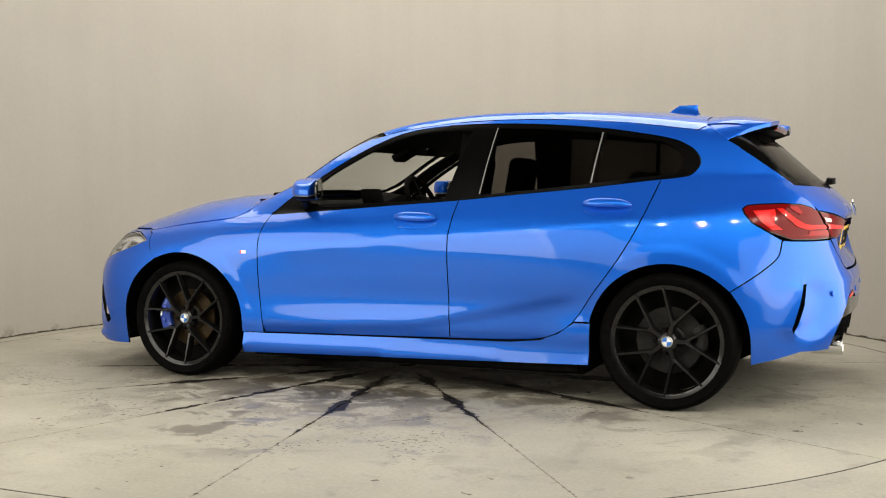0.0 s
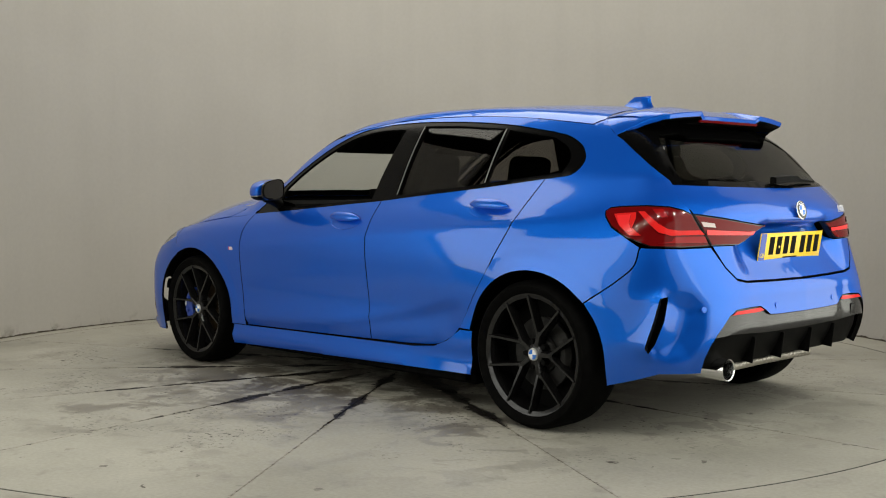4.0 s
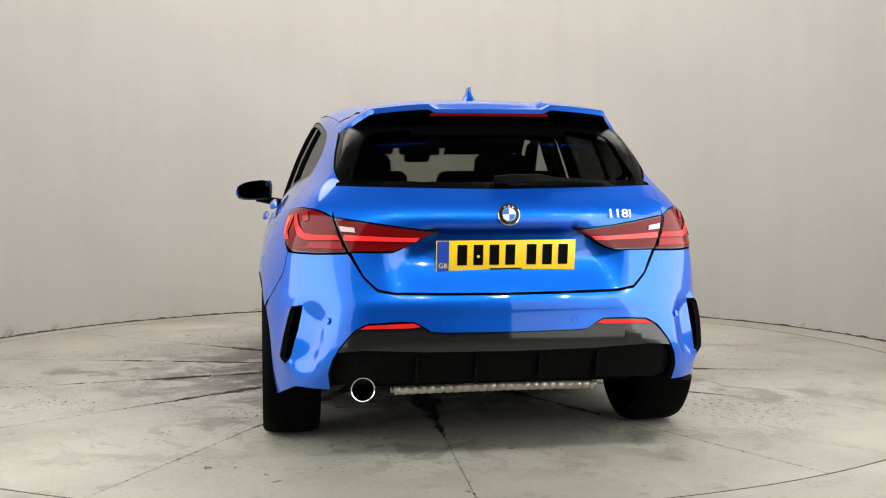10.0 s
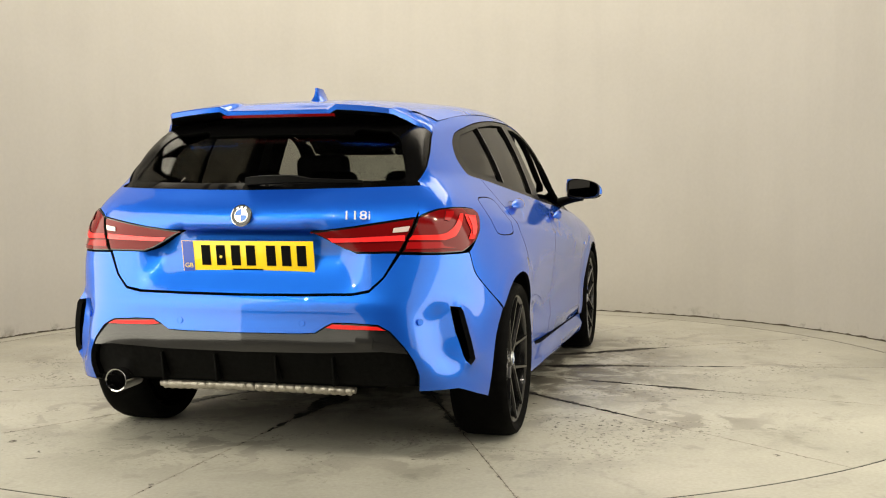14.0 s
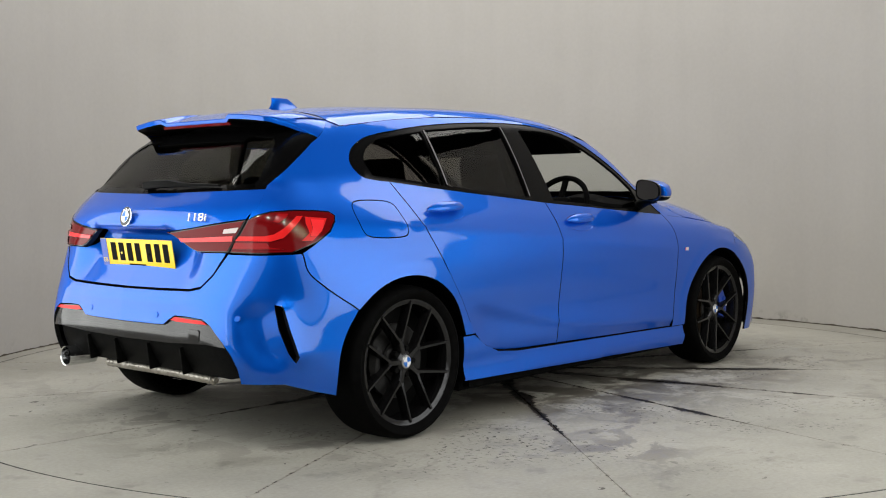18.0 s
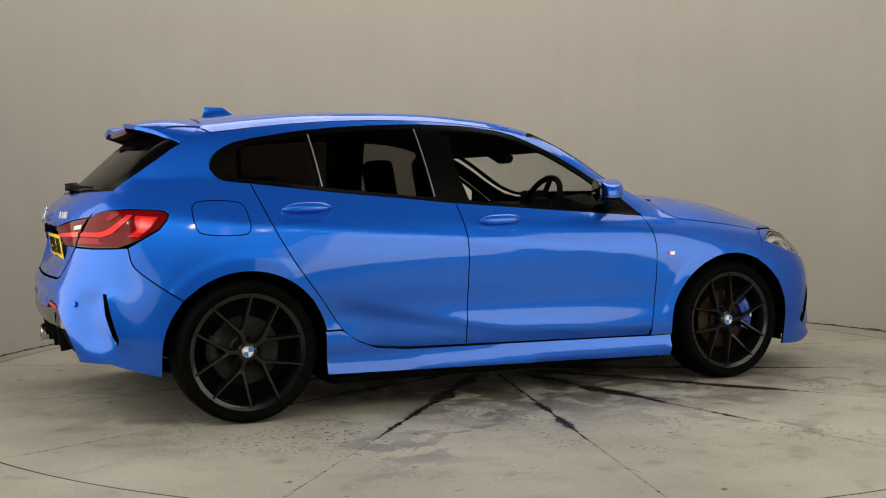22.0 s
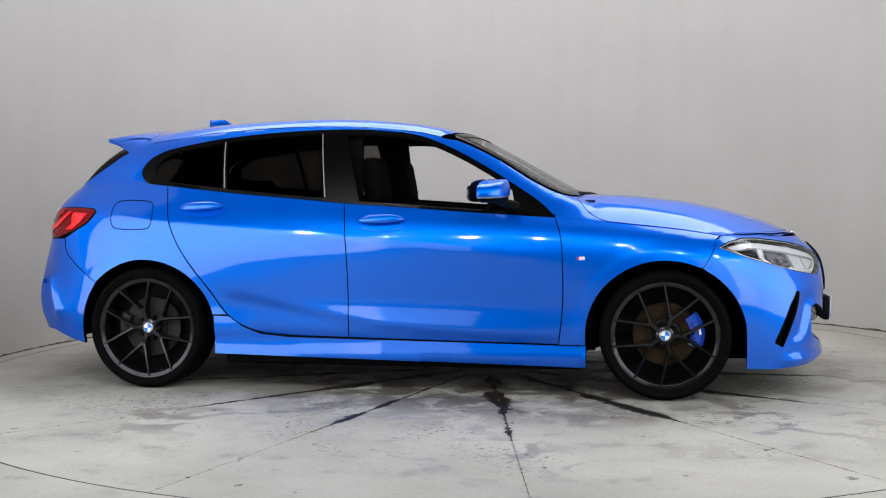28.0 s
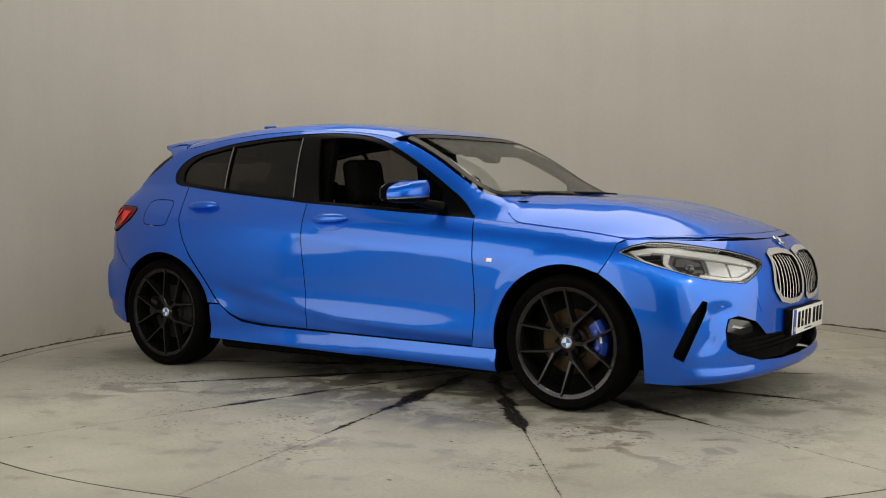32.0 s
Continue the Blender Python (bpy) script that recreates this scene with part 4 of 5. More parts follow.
    panel("bonnet_channel", [tuple(p) for p in under], "top", PAINT, car, "painted channel under the bonnet edge", gap=0, lift=-.006, holes=[[tuple(p) for p in inset(under, .07)]], depth=.006, back=SATIN)
    tip = [(2.027, 0), (2.017, .24), (1.972, .428), (1.867, .583), (1.742, .673), (1.715, .69)]
    half = [p for p in front[::-1]] + [(1.60, .735)] + tip[::-1]
    panel("nose_panel", [(x, y) for x, y in half[:-1]] + [tip[0]] + [(x, -y) for x, y in half[::-1][1:-1]], "top", PAINT, car, grid=.02, gap=.001, edge=.012)
    panel("spoiler_base", [(-1.37, -.58), (-1.37, .58), (-1.45, .575), (-1.53, .565), (-1.53, -.565), (-1.45, -.575)], "top", PAINT, car, gap=0, lift=-.003, depth=.006, dark_edge=False)
    for s in (1, -1):
        # wing top between the bonnet line and the pillar
        o = [(x, s * (y + .003)) for x, y in edge if x < 1.08] + [(x, s * (hit((x, 4, wing_z(x)), (0, -1, 0))[0][1] + .002)) for x in np.linspace(1.08, .80, 12)] + [(.80, s * .70), (.86, s * .67), (.893, s * .648)]
        strip = [(x, s * (rail_y(x) - .03)) for x in np.linspace(.2, -1.40, 30)] + [(x, s * (rail_y(x) + .014)) for x in np.linspace(-1.40, .2, 30)]
        panel("roof_rail", strip, "top", PAINT, car, gap=0, lift=-.0012, depth=.006, dark_edge=False)
        panel("wing_top", o, "top", PAINT, car, grid=.03, gap=.0, edge=.02)
    roof = [(.30, 0), (.295, .25), (.275, .45), (.25, .585)] + [(x, rail_y(x) + .006) for x in np.linspace(.2, -1.42, 30)] + [(-1.455, .53), (-1.44, .45), (-1.435, .3), (-1.432, 0)]
    panel("roof", roof + [(x, -y) for x, y in roof[::-1][1:-1]], "top", PAINT, car, grid=.04, even=True)


FRAME = mat("black_window_trim", (0.0015, 0.0015, 0.0016), 0.25, ior=1.22)
DIFF = mat("gloss_dark_grey_plastic", (0.012, 0.012, 0.0125), 0.2, 0, 0.6)
body_panels()


def glazing():
    g = [(.93, 0), (.922, .3), (.90, .5), (.87, .61), (.83, .655)] + [(x, float(np.interp(-x, [-r[0] for r in CABIN], [r[3] for r in CABIN])) - .022) for x in np.linspace(.75, .27, 12)] + [(.262, .585), (.285, .45), (.305, .25), (.312, 0)]
    ws = panel("windscreen", g + [(x, -y) for x, y in g[::-1][1:-1]], "top", GLASS, car, "clear laminated windscreen", grid=.05, depth=.005, back=GLASS, lift=-.002)
    ws.visible_shadow = False
    full = g + [(x, -y) for x, y in g[::-1][1:-1]]
    panel("windscreen_border", full, "top", FRAME, car, "black printed windscreen border", holes=[[tuple(p) for p in inset(resample(full, .04), .045)]], grid=.05, gap=.002, lift=.0006, depth=.003)
    o = [(U_REAR, 1.028), (-2.5, 1.030)] + E(-1, (.45, 1.036), (.612, 1.038)) + S((-1.84, 1.052), (-1.70, 1.155), (-1.60, 1.225), (-1.56, 1.25)) + E(-1, (.50, 1.285), (.25, 1.308), (0, 1.312))
    hole = whole(E(-1, (0, 1.036), (.3, 1.039), (.55, 1.046), (.568, 1.06), (.54, 1.15), (.505, 1.225), (.44, 1.262), (.25, 1.282), (0, 1.286)), U_REAR)
    panel("tailgate_glass_frame", whole(o, U_REAR), "wrap", FRAME, car, "gloss black surround of the rear window", holes=[hole], grid=.03, lift=-.005, gap=-.012)
    gl = panel("rear_window", hole, "wrap", REAR_GLASS, car, "tinted rear window", grid=.05, lift=-.006, gap=-.006, depth=.004, back=REAR_GLASS)
    gl.visible_shadow = False
    fg = [(.60, .938), (.42, .934), (-.02, .966), (-.20, .978), (-.30, 1.322)] + curve([(-.30, 1.322), (-.10, 1.322), (.09, 1.290), (.26, 1.222), (.45, 1.120), (.58, 1.035)])[1:]
    rg = [(-.39, .996), (-.49, 1.004), (-.93, 1.046), (-.965, 1.298), (-.66, 1.325), (-.44, 1.333)]
    qg = curve([(-1.255, 1.25), (-1.34, 1.20), (-1.368, 1.15), (-1.345, 1.094)]) + [(-.955, 1.05), (-.99, 1.292)]
    for s in (1, -1):
        frame_o = S(*(DLO_TOP + DLO_REAR[1:] + DLO_LOW[::-1][1:-1]))
        panel("window_frame", frame_o, "wrap", FRAME, car, "gloss black window surround", side=s, holes=[S(*fg), S(*rg), S(*qg)], lift=-.003, grid=.03, gap=.001)
        # window channels; their grey paints in the glints along the glass edges
        for a in ([(-.940, 1.050), (-.947, 1.050), (-.978, 1.297), (-.971, 1.297)], [(-.383, .998), (-.389, .998), (-.436, 1.33), (-.430, 1.33)]):
            panel("division_bar", S(*a), "wrap", GREY, car, "thin window channel, glint painted in as grey", side=s, lift=.001, gap=0, grid=.05, depth=.006)
        for name, o, m, label in (("rear_door_window", rg, TINT, "dark privacy glass"), ("quarter_window", qg, TINT, "dark privacy glass")):
            gl = panel(name, S(*o), "wrap", m, car, label, side=s, lift=-.012, gap=-.008, grid=.06, depth=.004, back=m)
            gl.visible_shadow = False


glazing()


# ---- wheels ----
def tyre_profile():
    o, w = .318, .112
    return [(.262, -w + .012), (.275, -w), (.295, -w - .004), (.307, -w + .004), (.315, -w + .022), (o, -w + .045), (o + .001, 0), (o, w - .045), (.315, w - .022), (.307, w - .004), (.295, w + .004), (.275, w), (.262, w - .012)]


def spoke(ang, r0, r1, w0, w1, y0, y1, tilt):
    """A tapered, chamfered bar from (r0, ang) to the rim at ang + tilt degrees."""
    a, b = radians(ang), radians(ang + tilt)
    p = Vector((r0 * math.cos(a), y0, r0 * math.sin(a)))
    q = Vector((r1 * math.cos(b), y1, r1 * math.sin(b)))
    d = (q - p).normalized()
    side = d.cross(Vector((0, 1, 0))).normalized()
    bm = bmesh.new()
    rings = []
    for t, w in ((0, w0), (.5, (w0 + w1) * .47), (1, w1)):
        c = p.lerp(q, t)
        up = Vector((0, 1, 0))
        rings.append([bm.verts.new(c + side * x * w + up * z) for x, z in ((-1, -.045), (-1, -.012), (-.55, 0), (.55, 0), (1, -.012), (1, -.045))])
    for u, v in zip(rings, rings[1:]):
        for k in range(6):
            bm.faces.new((u[k], u[(k + 1) % 6], v[(k + 1) % 6], v[k]))
    bm.faces.new(rings[0][::-1]), bm.faces.new(rings[-1])
    bmesh.ops.recalc_face_normals(bm, faces=bm.faces[:])
    return bm


def wheel(front, right, phase):
    """Built facing +y; the outer face of the hub lies at y = 0.085 from the wheel's middle."""
    w = new("wheel")
    w.parent = car
    w["label"] = "gunmetal ten-spoke alloy wheel with low black tyre"
    part("tyre", lathe(tyre_profile(), 72), RUBBER, w, "worn black low-profile tyre")
    rim = [(.238, -.10), (.243, -.06), (.238, .02), (.236, .075), (.241, .094), (.252, .099), (.261, .101), (.264, .096), (.262, .085), (.252, .0), (.25, -.10)]
    part("rim", lathe(rim, 72), ALLOY, w)
    for k in range(5):
        c = phase + 72 * k
        part("spoke_root", spoke(c, .02, .104, .019, .0155, .080, .083, 0), ALLOY, w)
        for s in (-1, 1):
            part("spoke", spoke(c + s * 3, .088, .252, .0105, .0078, .083, .1035, s * 18), ALLOY, w)
    hub = lathe([(.001, .082), (.03, .082), (.035, .080), (.044, .075), (.049, .064), (.05, .03), (.05, .0)], 40)
    part("hub", hub, ALLOY, w)
    cap = part("hub_cap", lathe([(.001, .088), (.024, .0875), (.027, .085), (.028, .08)], 32), SILVER, w, "chrome-ringed round hub cap")
    for k in range(4):
        q = bmesh.new()
        c = q.verts.new((0, .0896, 0))
        rr = [q.verts.new((.021 * math.cos(math.pi / 2 * (k + i / 8)), .0892, .021 * math.sin(math.pi / 2 * (k + i / 8)))) for i in range(9)]
        for i in range(8):
            q.faces.new((c, rr[i + 1], rr[i]))
        part("cap_quarter", q, WHITE if k % 2 else BADGE_BLUE, cap)
    for k in range(5):
        a = radians(phase + 36 + 72 * k)
        part("wheel_bolt", lathe([(.001, .074), (.011, .074), (.013, .07), (.013, .05)], 10), SATIN, w, at=pose(.056 * math.cos(a), 0, .056 * math.sin(a)))
    part("brake_disc", lathe([(.07, .03), (.085, .032), (.085, .022), (.154, .022), (.157, .018), (.154, .0), (.07, .0)], 56), DISC if front else DARK_METAL, w, "rust-tinged steel brake disc" if front else "dark steel brake disc")
    part("disc_bell", lathe([(.001, .040), (.066, .040), (.074, .033), (.076, .0)], 40), DARK_METAL, w)
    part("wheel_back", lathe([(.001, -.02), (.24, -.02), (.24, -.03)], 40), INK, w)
    cal = bmesh.new()
    r0, r1 = (.122, .186) if front else (.12, .175)
    mid = 8 if front else 172
    span = 30 if front else 20
    pts = []
    for i in range(13):
        a = radians(mid - span + 2 * span * i / 12)
        e = .012 * math.sin(math.pi * i / 12)
        pts.append([cal.verts.new((r * math.cos(a), y, r * math.sin(a))) for r, y in ((r0, .0), (r0, .05), (r0 + .02, .06 + e * .4), (r1 - .015, .06 + e * .4), (r1 + e * .4, .045), (r1 + e * .4, .0))])
    for u, v in zip(pts, pts[1:]):
        for k in range(6):
            cal.faces.new((u[k], u[(k + 1) % 6], v[(k + 1) % 6], v[k]))
    cal.faces.new(pts[0][::-1]), cal.faces.new(pts[-1])
    bmesh.ops.recalc_face_normals(cal, faces=cal.faces[:])
    if front:
        for da in (-15, 13):
            a = radians(mid + da)
            part("caliper_cap", lathe([(.001, .072), (.011, .071), (.014, .066), (.015, .055)], 16), CALIPER, w, at=pose(.152 * math.cos(a), 0, .152 * math.sin(a)))
        part("caliper_badge", box(.010, .003, .034, pose(.168 * math.cos(radians(mid)), .0675, .168 * math.sin(radians(mid)), 0, -mid, 0)), WHITE, w, "small pale caliper marking", smooth=False)
    part("brake_caliper", cal, CALIPER if front else DARK_METAL, w, "glossy blue brake caliper" if front else "plain dark grey brake caliper")
    return w


BADGE_BLUE = mat("badge_blue", (0.02, 0.16, 0.6), 0.25, 0, 0.6)


def wheels():
    for x, front in ((1.335, True), (-1.335, False)):
        for s in (1, -1):
            # seen from outside, the phase is told from the car's forward axis
            ph = {(True, -1): 70, (False, -1): 35, (True, 1): 103, (False, 1): 107}[(front, s)]
            w = wheel(front, s < 0, ph)
            y = .78
            # +y side faces out on the left; the right wheel is mirrored by a half turn
            if s > 0:
                w.matrix_basis = pose(x, y, .318)
            else:
                w.matrix_basis = pose(x, -y, .318) @ Matrix.Diagonal((1, -1, 1, 1))


wheels()


def wheel_wells():
    for x in (1.335, -1.335):
        for s in (1, -1):
            bm = bmesh.new()
            rows = []
            n = 30
            for y in (.50, .82, .845):
                r = .40 if y < .83 else .374
                rows.append([bm.verts.new((x + 1.03 * r * math.cos(math.pi * i / n), s * y, .318 + r * math.sin(math.pi * i / n))) for i in range(n + 1)])
            low = [[bm.verts.new((x + sg * 1.03 * .40, s * y, .18 if x > 0 or sg > 0 else .26)) for y in (.50, .82)] for sg in (1, -1)]
            for a, b in zip(rows, rows[1:]):
                for i in range(n):
                    bm.faces.new((a[i], a[i + 1], b[i + 1], b[i]))
            bm.faces.new((rows[0][0], rows[1][0], low[0][1], low[0][0]))
            bm.faces.new((rows[0][-1], rows[1][-1], low[1][1], low[1][0]))
            c = bm.verts.new((x, s * .50, .318))
            for i in range(n):
                bm.faces.new((c, rows[0][i], rows[0][i + 1]))
            bm.faces.new((c, rows[0][0], low[0][0])), bm.faces.new((c, rows[0][-1], low[1][0]))
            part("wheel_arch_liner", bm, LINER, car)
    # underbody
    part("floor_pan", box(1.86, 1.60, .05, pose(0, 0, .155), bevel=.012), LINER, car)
    # unseen blocks behind the sills, added to stop light through the door gap
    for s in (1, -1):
        part("sill_light_block", box(1.80, .05, .22, pose(0, s * .81, .26)), LINER, car)
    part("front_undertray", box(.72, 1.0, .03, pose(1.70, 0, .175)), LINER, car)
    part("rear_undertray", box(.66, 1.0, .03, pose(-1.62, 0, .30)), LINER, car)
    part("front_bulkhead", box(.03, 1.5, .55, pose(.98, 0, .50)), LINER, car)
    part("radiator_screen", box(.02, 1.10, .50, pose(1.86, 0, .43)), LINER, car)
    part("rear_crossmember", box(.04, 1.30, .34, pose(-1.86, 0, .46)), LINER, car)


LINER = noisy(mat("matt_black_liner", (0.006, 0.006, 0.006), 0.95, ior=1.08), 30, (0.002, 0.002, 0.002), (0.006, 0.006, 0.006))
wheel_wells()


# ---- lamps, grille, trim ----
def mirrored(line, mid, s):
    return line if s > 0 else flip(line, mid)


def inset_line(line, d, step=.01):
    return [tuple(p) for p in inset(resample(line, step), d)]


def tail_lamps():
    for s in (1, -1):
        def M(line):
            return mirrored(line, U_REAR, s)
        for name, base in (("tail_lamp", LAMP_OUT), ("tailgate_lamp", LAMP_IN)):
            lamp = panel(name, M(base), "wrap", LAMP_BLACK, car, "red and smoked-black tail lamp", gap=.0015, grid=.018, depth=.03, lift=.002, back=SATIN)
            panel("lens", M(inset_line(base, .005)), "wrap", LAMP_DARK, lamp, gap=0, grid=.02, depth=.004, lift=.005, back=SATIN)

            def bar(line, m, label, lift=.0095):
                panel("light_bar", M(line), "wrap", m, lamp, label, gap=0, grid=.02, edge=.008, depth=.004, lift=lift, back=SATIN)
            if base is LAMP_OUT:
                bar([(-1.715, .915), (-1.81, .922), (-1.812, .90), (-1.80, .862), (-1.835, .832), (-1.79, .832), (-1.745, .868)], LAMP_RED, "bright red light block", .0085)
                bar([(-1.73, .908), (-1.79, .913), (-1.785, .88), (-1.80, .848), (-1.772, .848), (-1.742, .875)], LAMP_PINK, "bright red light block", .0105)
                bar([(-1.82, .925), (-1.845, .925), (-1.90, .878), (-1.935, .858), (-1.97, .852), (-2.062, .852), (-2.078, .835), (-1.945, .832), (-1.90, .845), (-1.862, .88), (-1.835, .908)], LAMP_RED, "red swept light bar")
                bar([(-2.08, .828), (-1.96, .826), (-1.95, .81), (-1.90, .803), (-2.09, .803)], LAMP_MID, "dull red lower lens", .0085)
                bar([(-1.875, .935), (-1.915, .935), (-1.935, .905), (-1.915, .90), (-1.885, .92)], LAMP_MID, "dull red lens facet", .0085)
            else:
                bar([(-2.088, .853), (-2.30, .845), (-2.372, .845), (-2.352, .829), (-2.09, .833)], LAMP_PINK, "bright red light bar")
                bar([(-2.065, .885), (-2.125, .878), (-2.13, .862), (-2.075, .866)], LAMP_CLEAR, "frosted reversing light", .0085)


LAMP_BLACK = mat("lamp_black_edge", (0.008, 0.006, 0.006), 0.1, 0, 0.8)
LAMP_MID = mat("dull_red_lens", (0.28, 0.006, 0.008), 0.12, 0, 0.3, spec=0.2)
tail_lamps()


def head_lamps():
    for s in (1, -1):
        def M(line):
            return mirrored(line, U_FRONT, s)
        lamp = panel("headlamp", M(HEAD), "wrap", HEAD_IN, car, "clear wedge-shaped headlamp with silver inner parts", lift=-.034, gap=-.004, grid=.03, depth=.01, back=SATIN)
        lens = panel("lens", M(HEAD), "wrap", LENS, lamp, "clear polycarbonate lens", lift=-.001, gap=.005, grid=.03, depth=.003, back=LENS)
        lens.visible_shadow = False
        panel("lamp_rim", M(HEAD), "wrap", FROST, lamp, "pale clear lamp edge", holes=[M(inset_line(HEAD, .005))], lift=-.002, gap=.0015, grid=.03, depth=.016, back=SATIN)

        def inner(name, line, m, lift, label="", depth=.012):
            panel(name, M(line), "wrap", m, lamp, label, gap=0, grid=.03, edge=.012, depth=depth, lift=lift, back=m, dark_edge=False)
        inner("light_guide", [(1.63, .757), (1.72, .776), (1.82, .776), (1.95, .757), (2.10, .733), (2.20, .708), (2.252, .684), (2.24, .676), (2.18, .690), (2.08, .708), (1.94, .732), (1.82, .750), (1.73, .755)], SILVER_W, -.018, "pale upper light guide")
        inner("light_guide", [(2.252, .684), (2.254, .67), (2.22, .652), (2.125, .62), (2.04, .626), (1.93, .645), (1.935, .656), (2.045, .637), (2.115, .633), (2.20, .659), (2.225, .676)], SILVER_W, -.018, "pale corner light guide")
        inner("light_guide", [(1.63, .757), (1.73, .757), (1.725, .749), (1.66, .742), (1.70, .718), (1.84, .672), (1.835, .664), (1.70, .708)], SILVER_W, -.018, "pale side light guide")
        inner("side_reflector", [(1.67, .745), (1.77, .751), (1.775, .735), (1.685, .728)], FROST_D, -.028, "dark grey side reflector")
        inner("side_reflector", [(1.69, .724), (1.775, .729), (1.79, .695), (1.72, .71)], FROST_D, -.028, "dark grey side reflector")
        inner("reflector_bar", [(1.785, .75), (1.815, .747), (1.80, .705), (1.825, .675), (1.80, .68), (1.778, .71)], SILVER_W, -.02, "silver divider bar")
        inner("projector_housing", [(1.835, .744), (1.955, .728), (1.968, .655), (1.925, .652), (1.85, .676), (1.82, .71)], HOUSING, -.034, "dark projector housing")
        inner("reflector_block", [(1.975, .722), (2.07, .707), (2.08, .64), (1.985, .655)], FROST, -.028, "frosted reflector block")
        inner("reflector_block", [(2.085, .703), (2.19, .683), (2.205, .668), (2.12, .64), (2.09, .64)], FROST, -.028, "frosted reflector block")
        bulb = hit(*ray_of("wrap", 1.895, .69, 1))
        p = bulb[0] - bulb[1] * .036
        b = bmesh.new()
        bmesh.ops.create_uvsphere(b, u_segments=20, v_segments=12, radius=.024)
        part("projector_lens", b, LENS_BALL, lamp, "dark glass projector", at=pose(p[0], s * p[1], p[2]))


HOUSING = mat("dark_projector_housing", (0.02, 0.02, 0.021), 0.3)
HEAD_IN = mat("headlamp_inner_grey", (0.16, 0.16, 0.165), 0.3, 0.5)
SILVER_W = mat("pale_light_guide", (0.58, 0.58, 0.58), 0.25, 0.2, 0.3)
FROST = mat("frosted_reflector", (0.5, 0.5, 0.51), 0.3, 0.3)
FROST_D = mat("dark_reflector", (0.012, 0.012, 0.0125), 0.25, 0.4)
LENS_BALL = mat("projector_glass", (0.05, 0.05, 0.055), 0.05, 0, 1.0)
head_lamps()


GRILLE_BAR = mat("bright_grille_bar", (0.85, 0.85, 0.85), 0.3, 0.35)
SATIN_CHROME = mat("satin_chrome", (0.8, 0.8, 0.81), 0.2, 0.75)


def grille():
    kid = E(1, *KIDNEY)
    for s in (1, -1):
        def M(line):
            return mirrored(line, U_FRONT, s)
        g = panel("kidney_grille", M(kid), "wrap", SATIN_CHROME, car, "chrome-framed twin grille half with vertical bars", holes=[M(inset_line(kid, .019))], lift=.009, gap=-.003, grid=.02, edge=.01, depth=.03, back=SATIN)
        panel("grille_backing", M(inset_line(kid, .012)), "wrap", INK, g, lift=-.045, gap=0, grid=.05, depth=.006, back=SATIN)
        P = np.array(inset_line(kid, .017))
        for k in range(8):
            a = P[:, 0].min() + (P[:, 0].max() - P[:, 0].min()) * (k + .6) / 8.2
            zs = [z for z in np.arange(.48, .745, .004) if inside(P, np.array([[a, z]]))[0]]
            if len(zs) < 4:
                continue
            bar = [(a - .0045, zs[0]), (a + .0045, zs[0]), (a + .0045, zs[-1]), (a - .0045, zs[-1])]
            # inked bar sides put the shade between the bars into the colour
            panel("grille_bar", M(bar), "wrap", GRILLE_BAR, g, gap=0, grid=.05, edge=.03, lift=-.004, depth=.012, back=INK)
    # lower intake: backing, mesh bars, fog lamps, splitter edge
    panel("lower_intake", whole(E(1, *INTAKE), U_FRONT), "wrap", INK, car, "black mesh lower intake", lift=-.07, gap=-.03, grid=.06, depth=.006, back=SATIN)
    for z in (.265, .29, .315, .34):
        w = .52 if z < .28 else .62
        b = [p for p in E(1, (0, z - .003), (w * .5, z - .003), (w, z - .003), (w, z + .003), (w * .5, z + .003), (0, z + .003))]
        panel("intake_bar", whole(b, U_FRONT), "wrap", INK, car, lift=-.062, gap=0, grid=.05, depth=.01, back=SATIN)
    for s in (1, -1):
        fog = mirrored(E(1, (.53, .392), (.545, .415), (.66, .437), (.672, .40), (.60, .385)), U_FRONT, s)
        f = panel("fog_lamp", fog, "wrap", FROST, car, "clear slim fog lamp", lift=-.03, gap=0, grid=.03, depth=.02, back=SATIN)
        panel("fog_lamp_frame", fog, "wrap", BLACK, f, lift=-.022, gap=-.014, holes=[fog], grid=.03, depth=.03, back=SATIN)


grille()


# ---- outer fittings ----
def ellipsoid(m, su=24, sv=14):
    bm = bmesh.new()
    bmesh.ops.create_uvsphere(bm, u_segments=su, v_segments=sv, radius=1, matrix=m)
    return bm


def text_mesh(body, size, depth, name="tmp"):
    c = bpy.data.curves.new(name, "FONT")
    c.body, c.size, c.extrude, c.align_x, c.align_y = body, size, depth, "CENTER", "CENTER"
    o = bpy.data.objects.new(name, c)
    scene.collection.objects.link(o)
    me = bpy.data.meshes.new_from_object(o.evaluated_get(bpy.context.evaluated_depsgraph_get()))
    bpy.data.objects.remove(o)
    bm = bmesh.new()
    bm.from_mesh(me)
    return bm


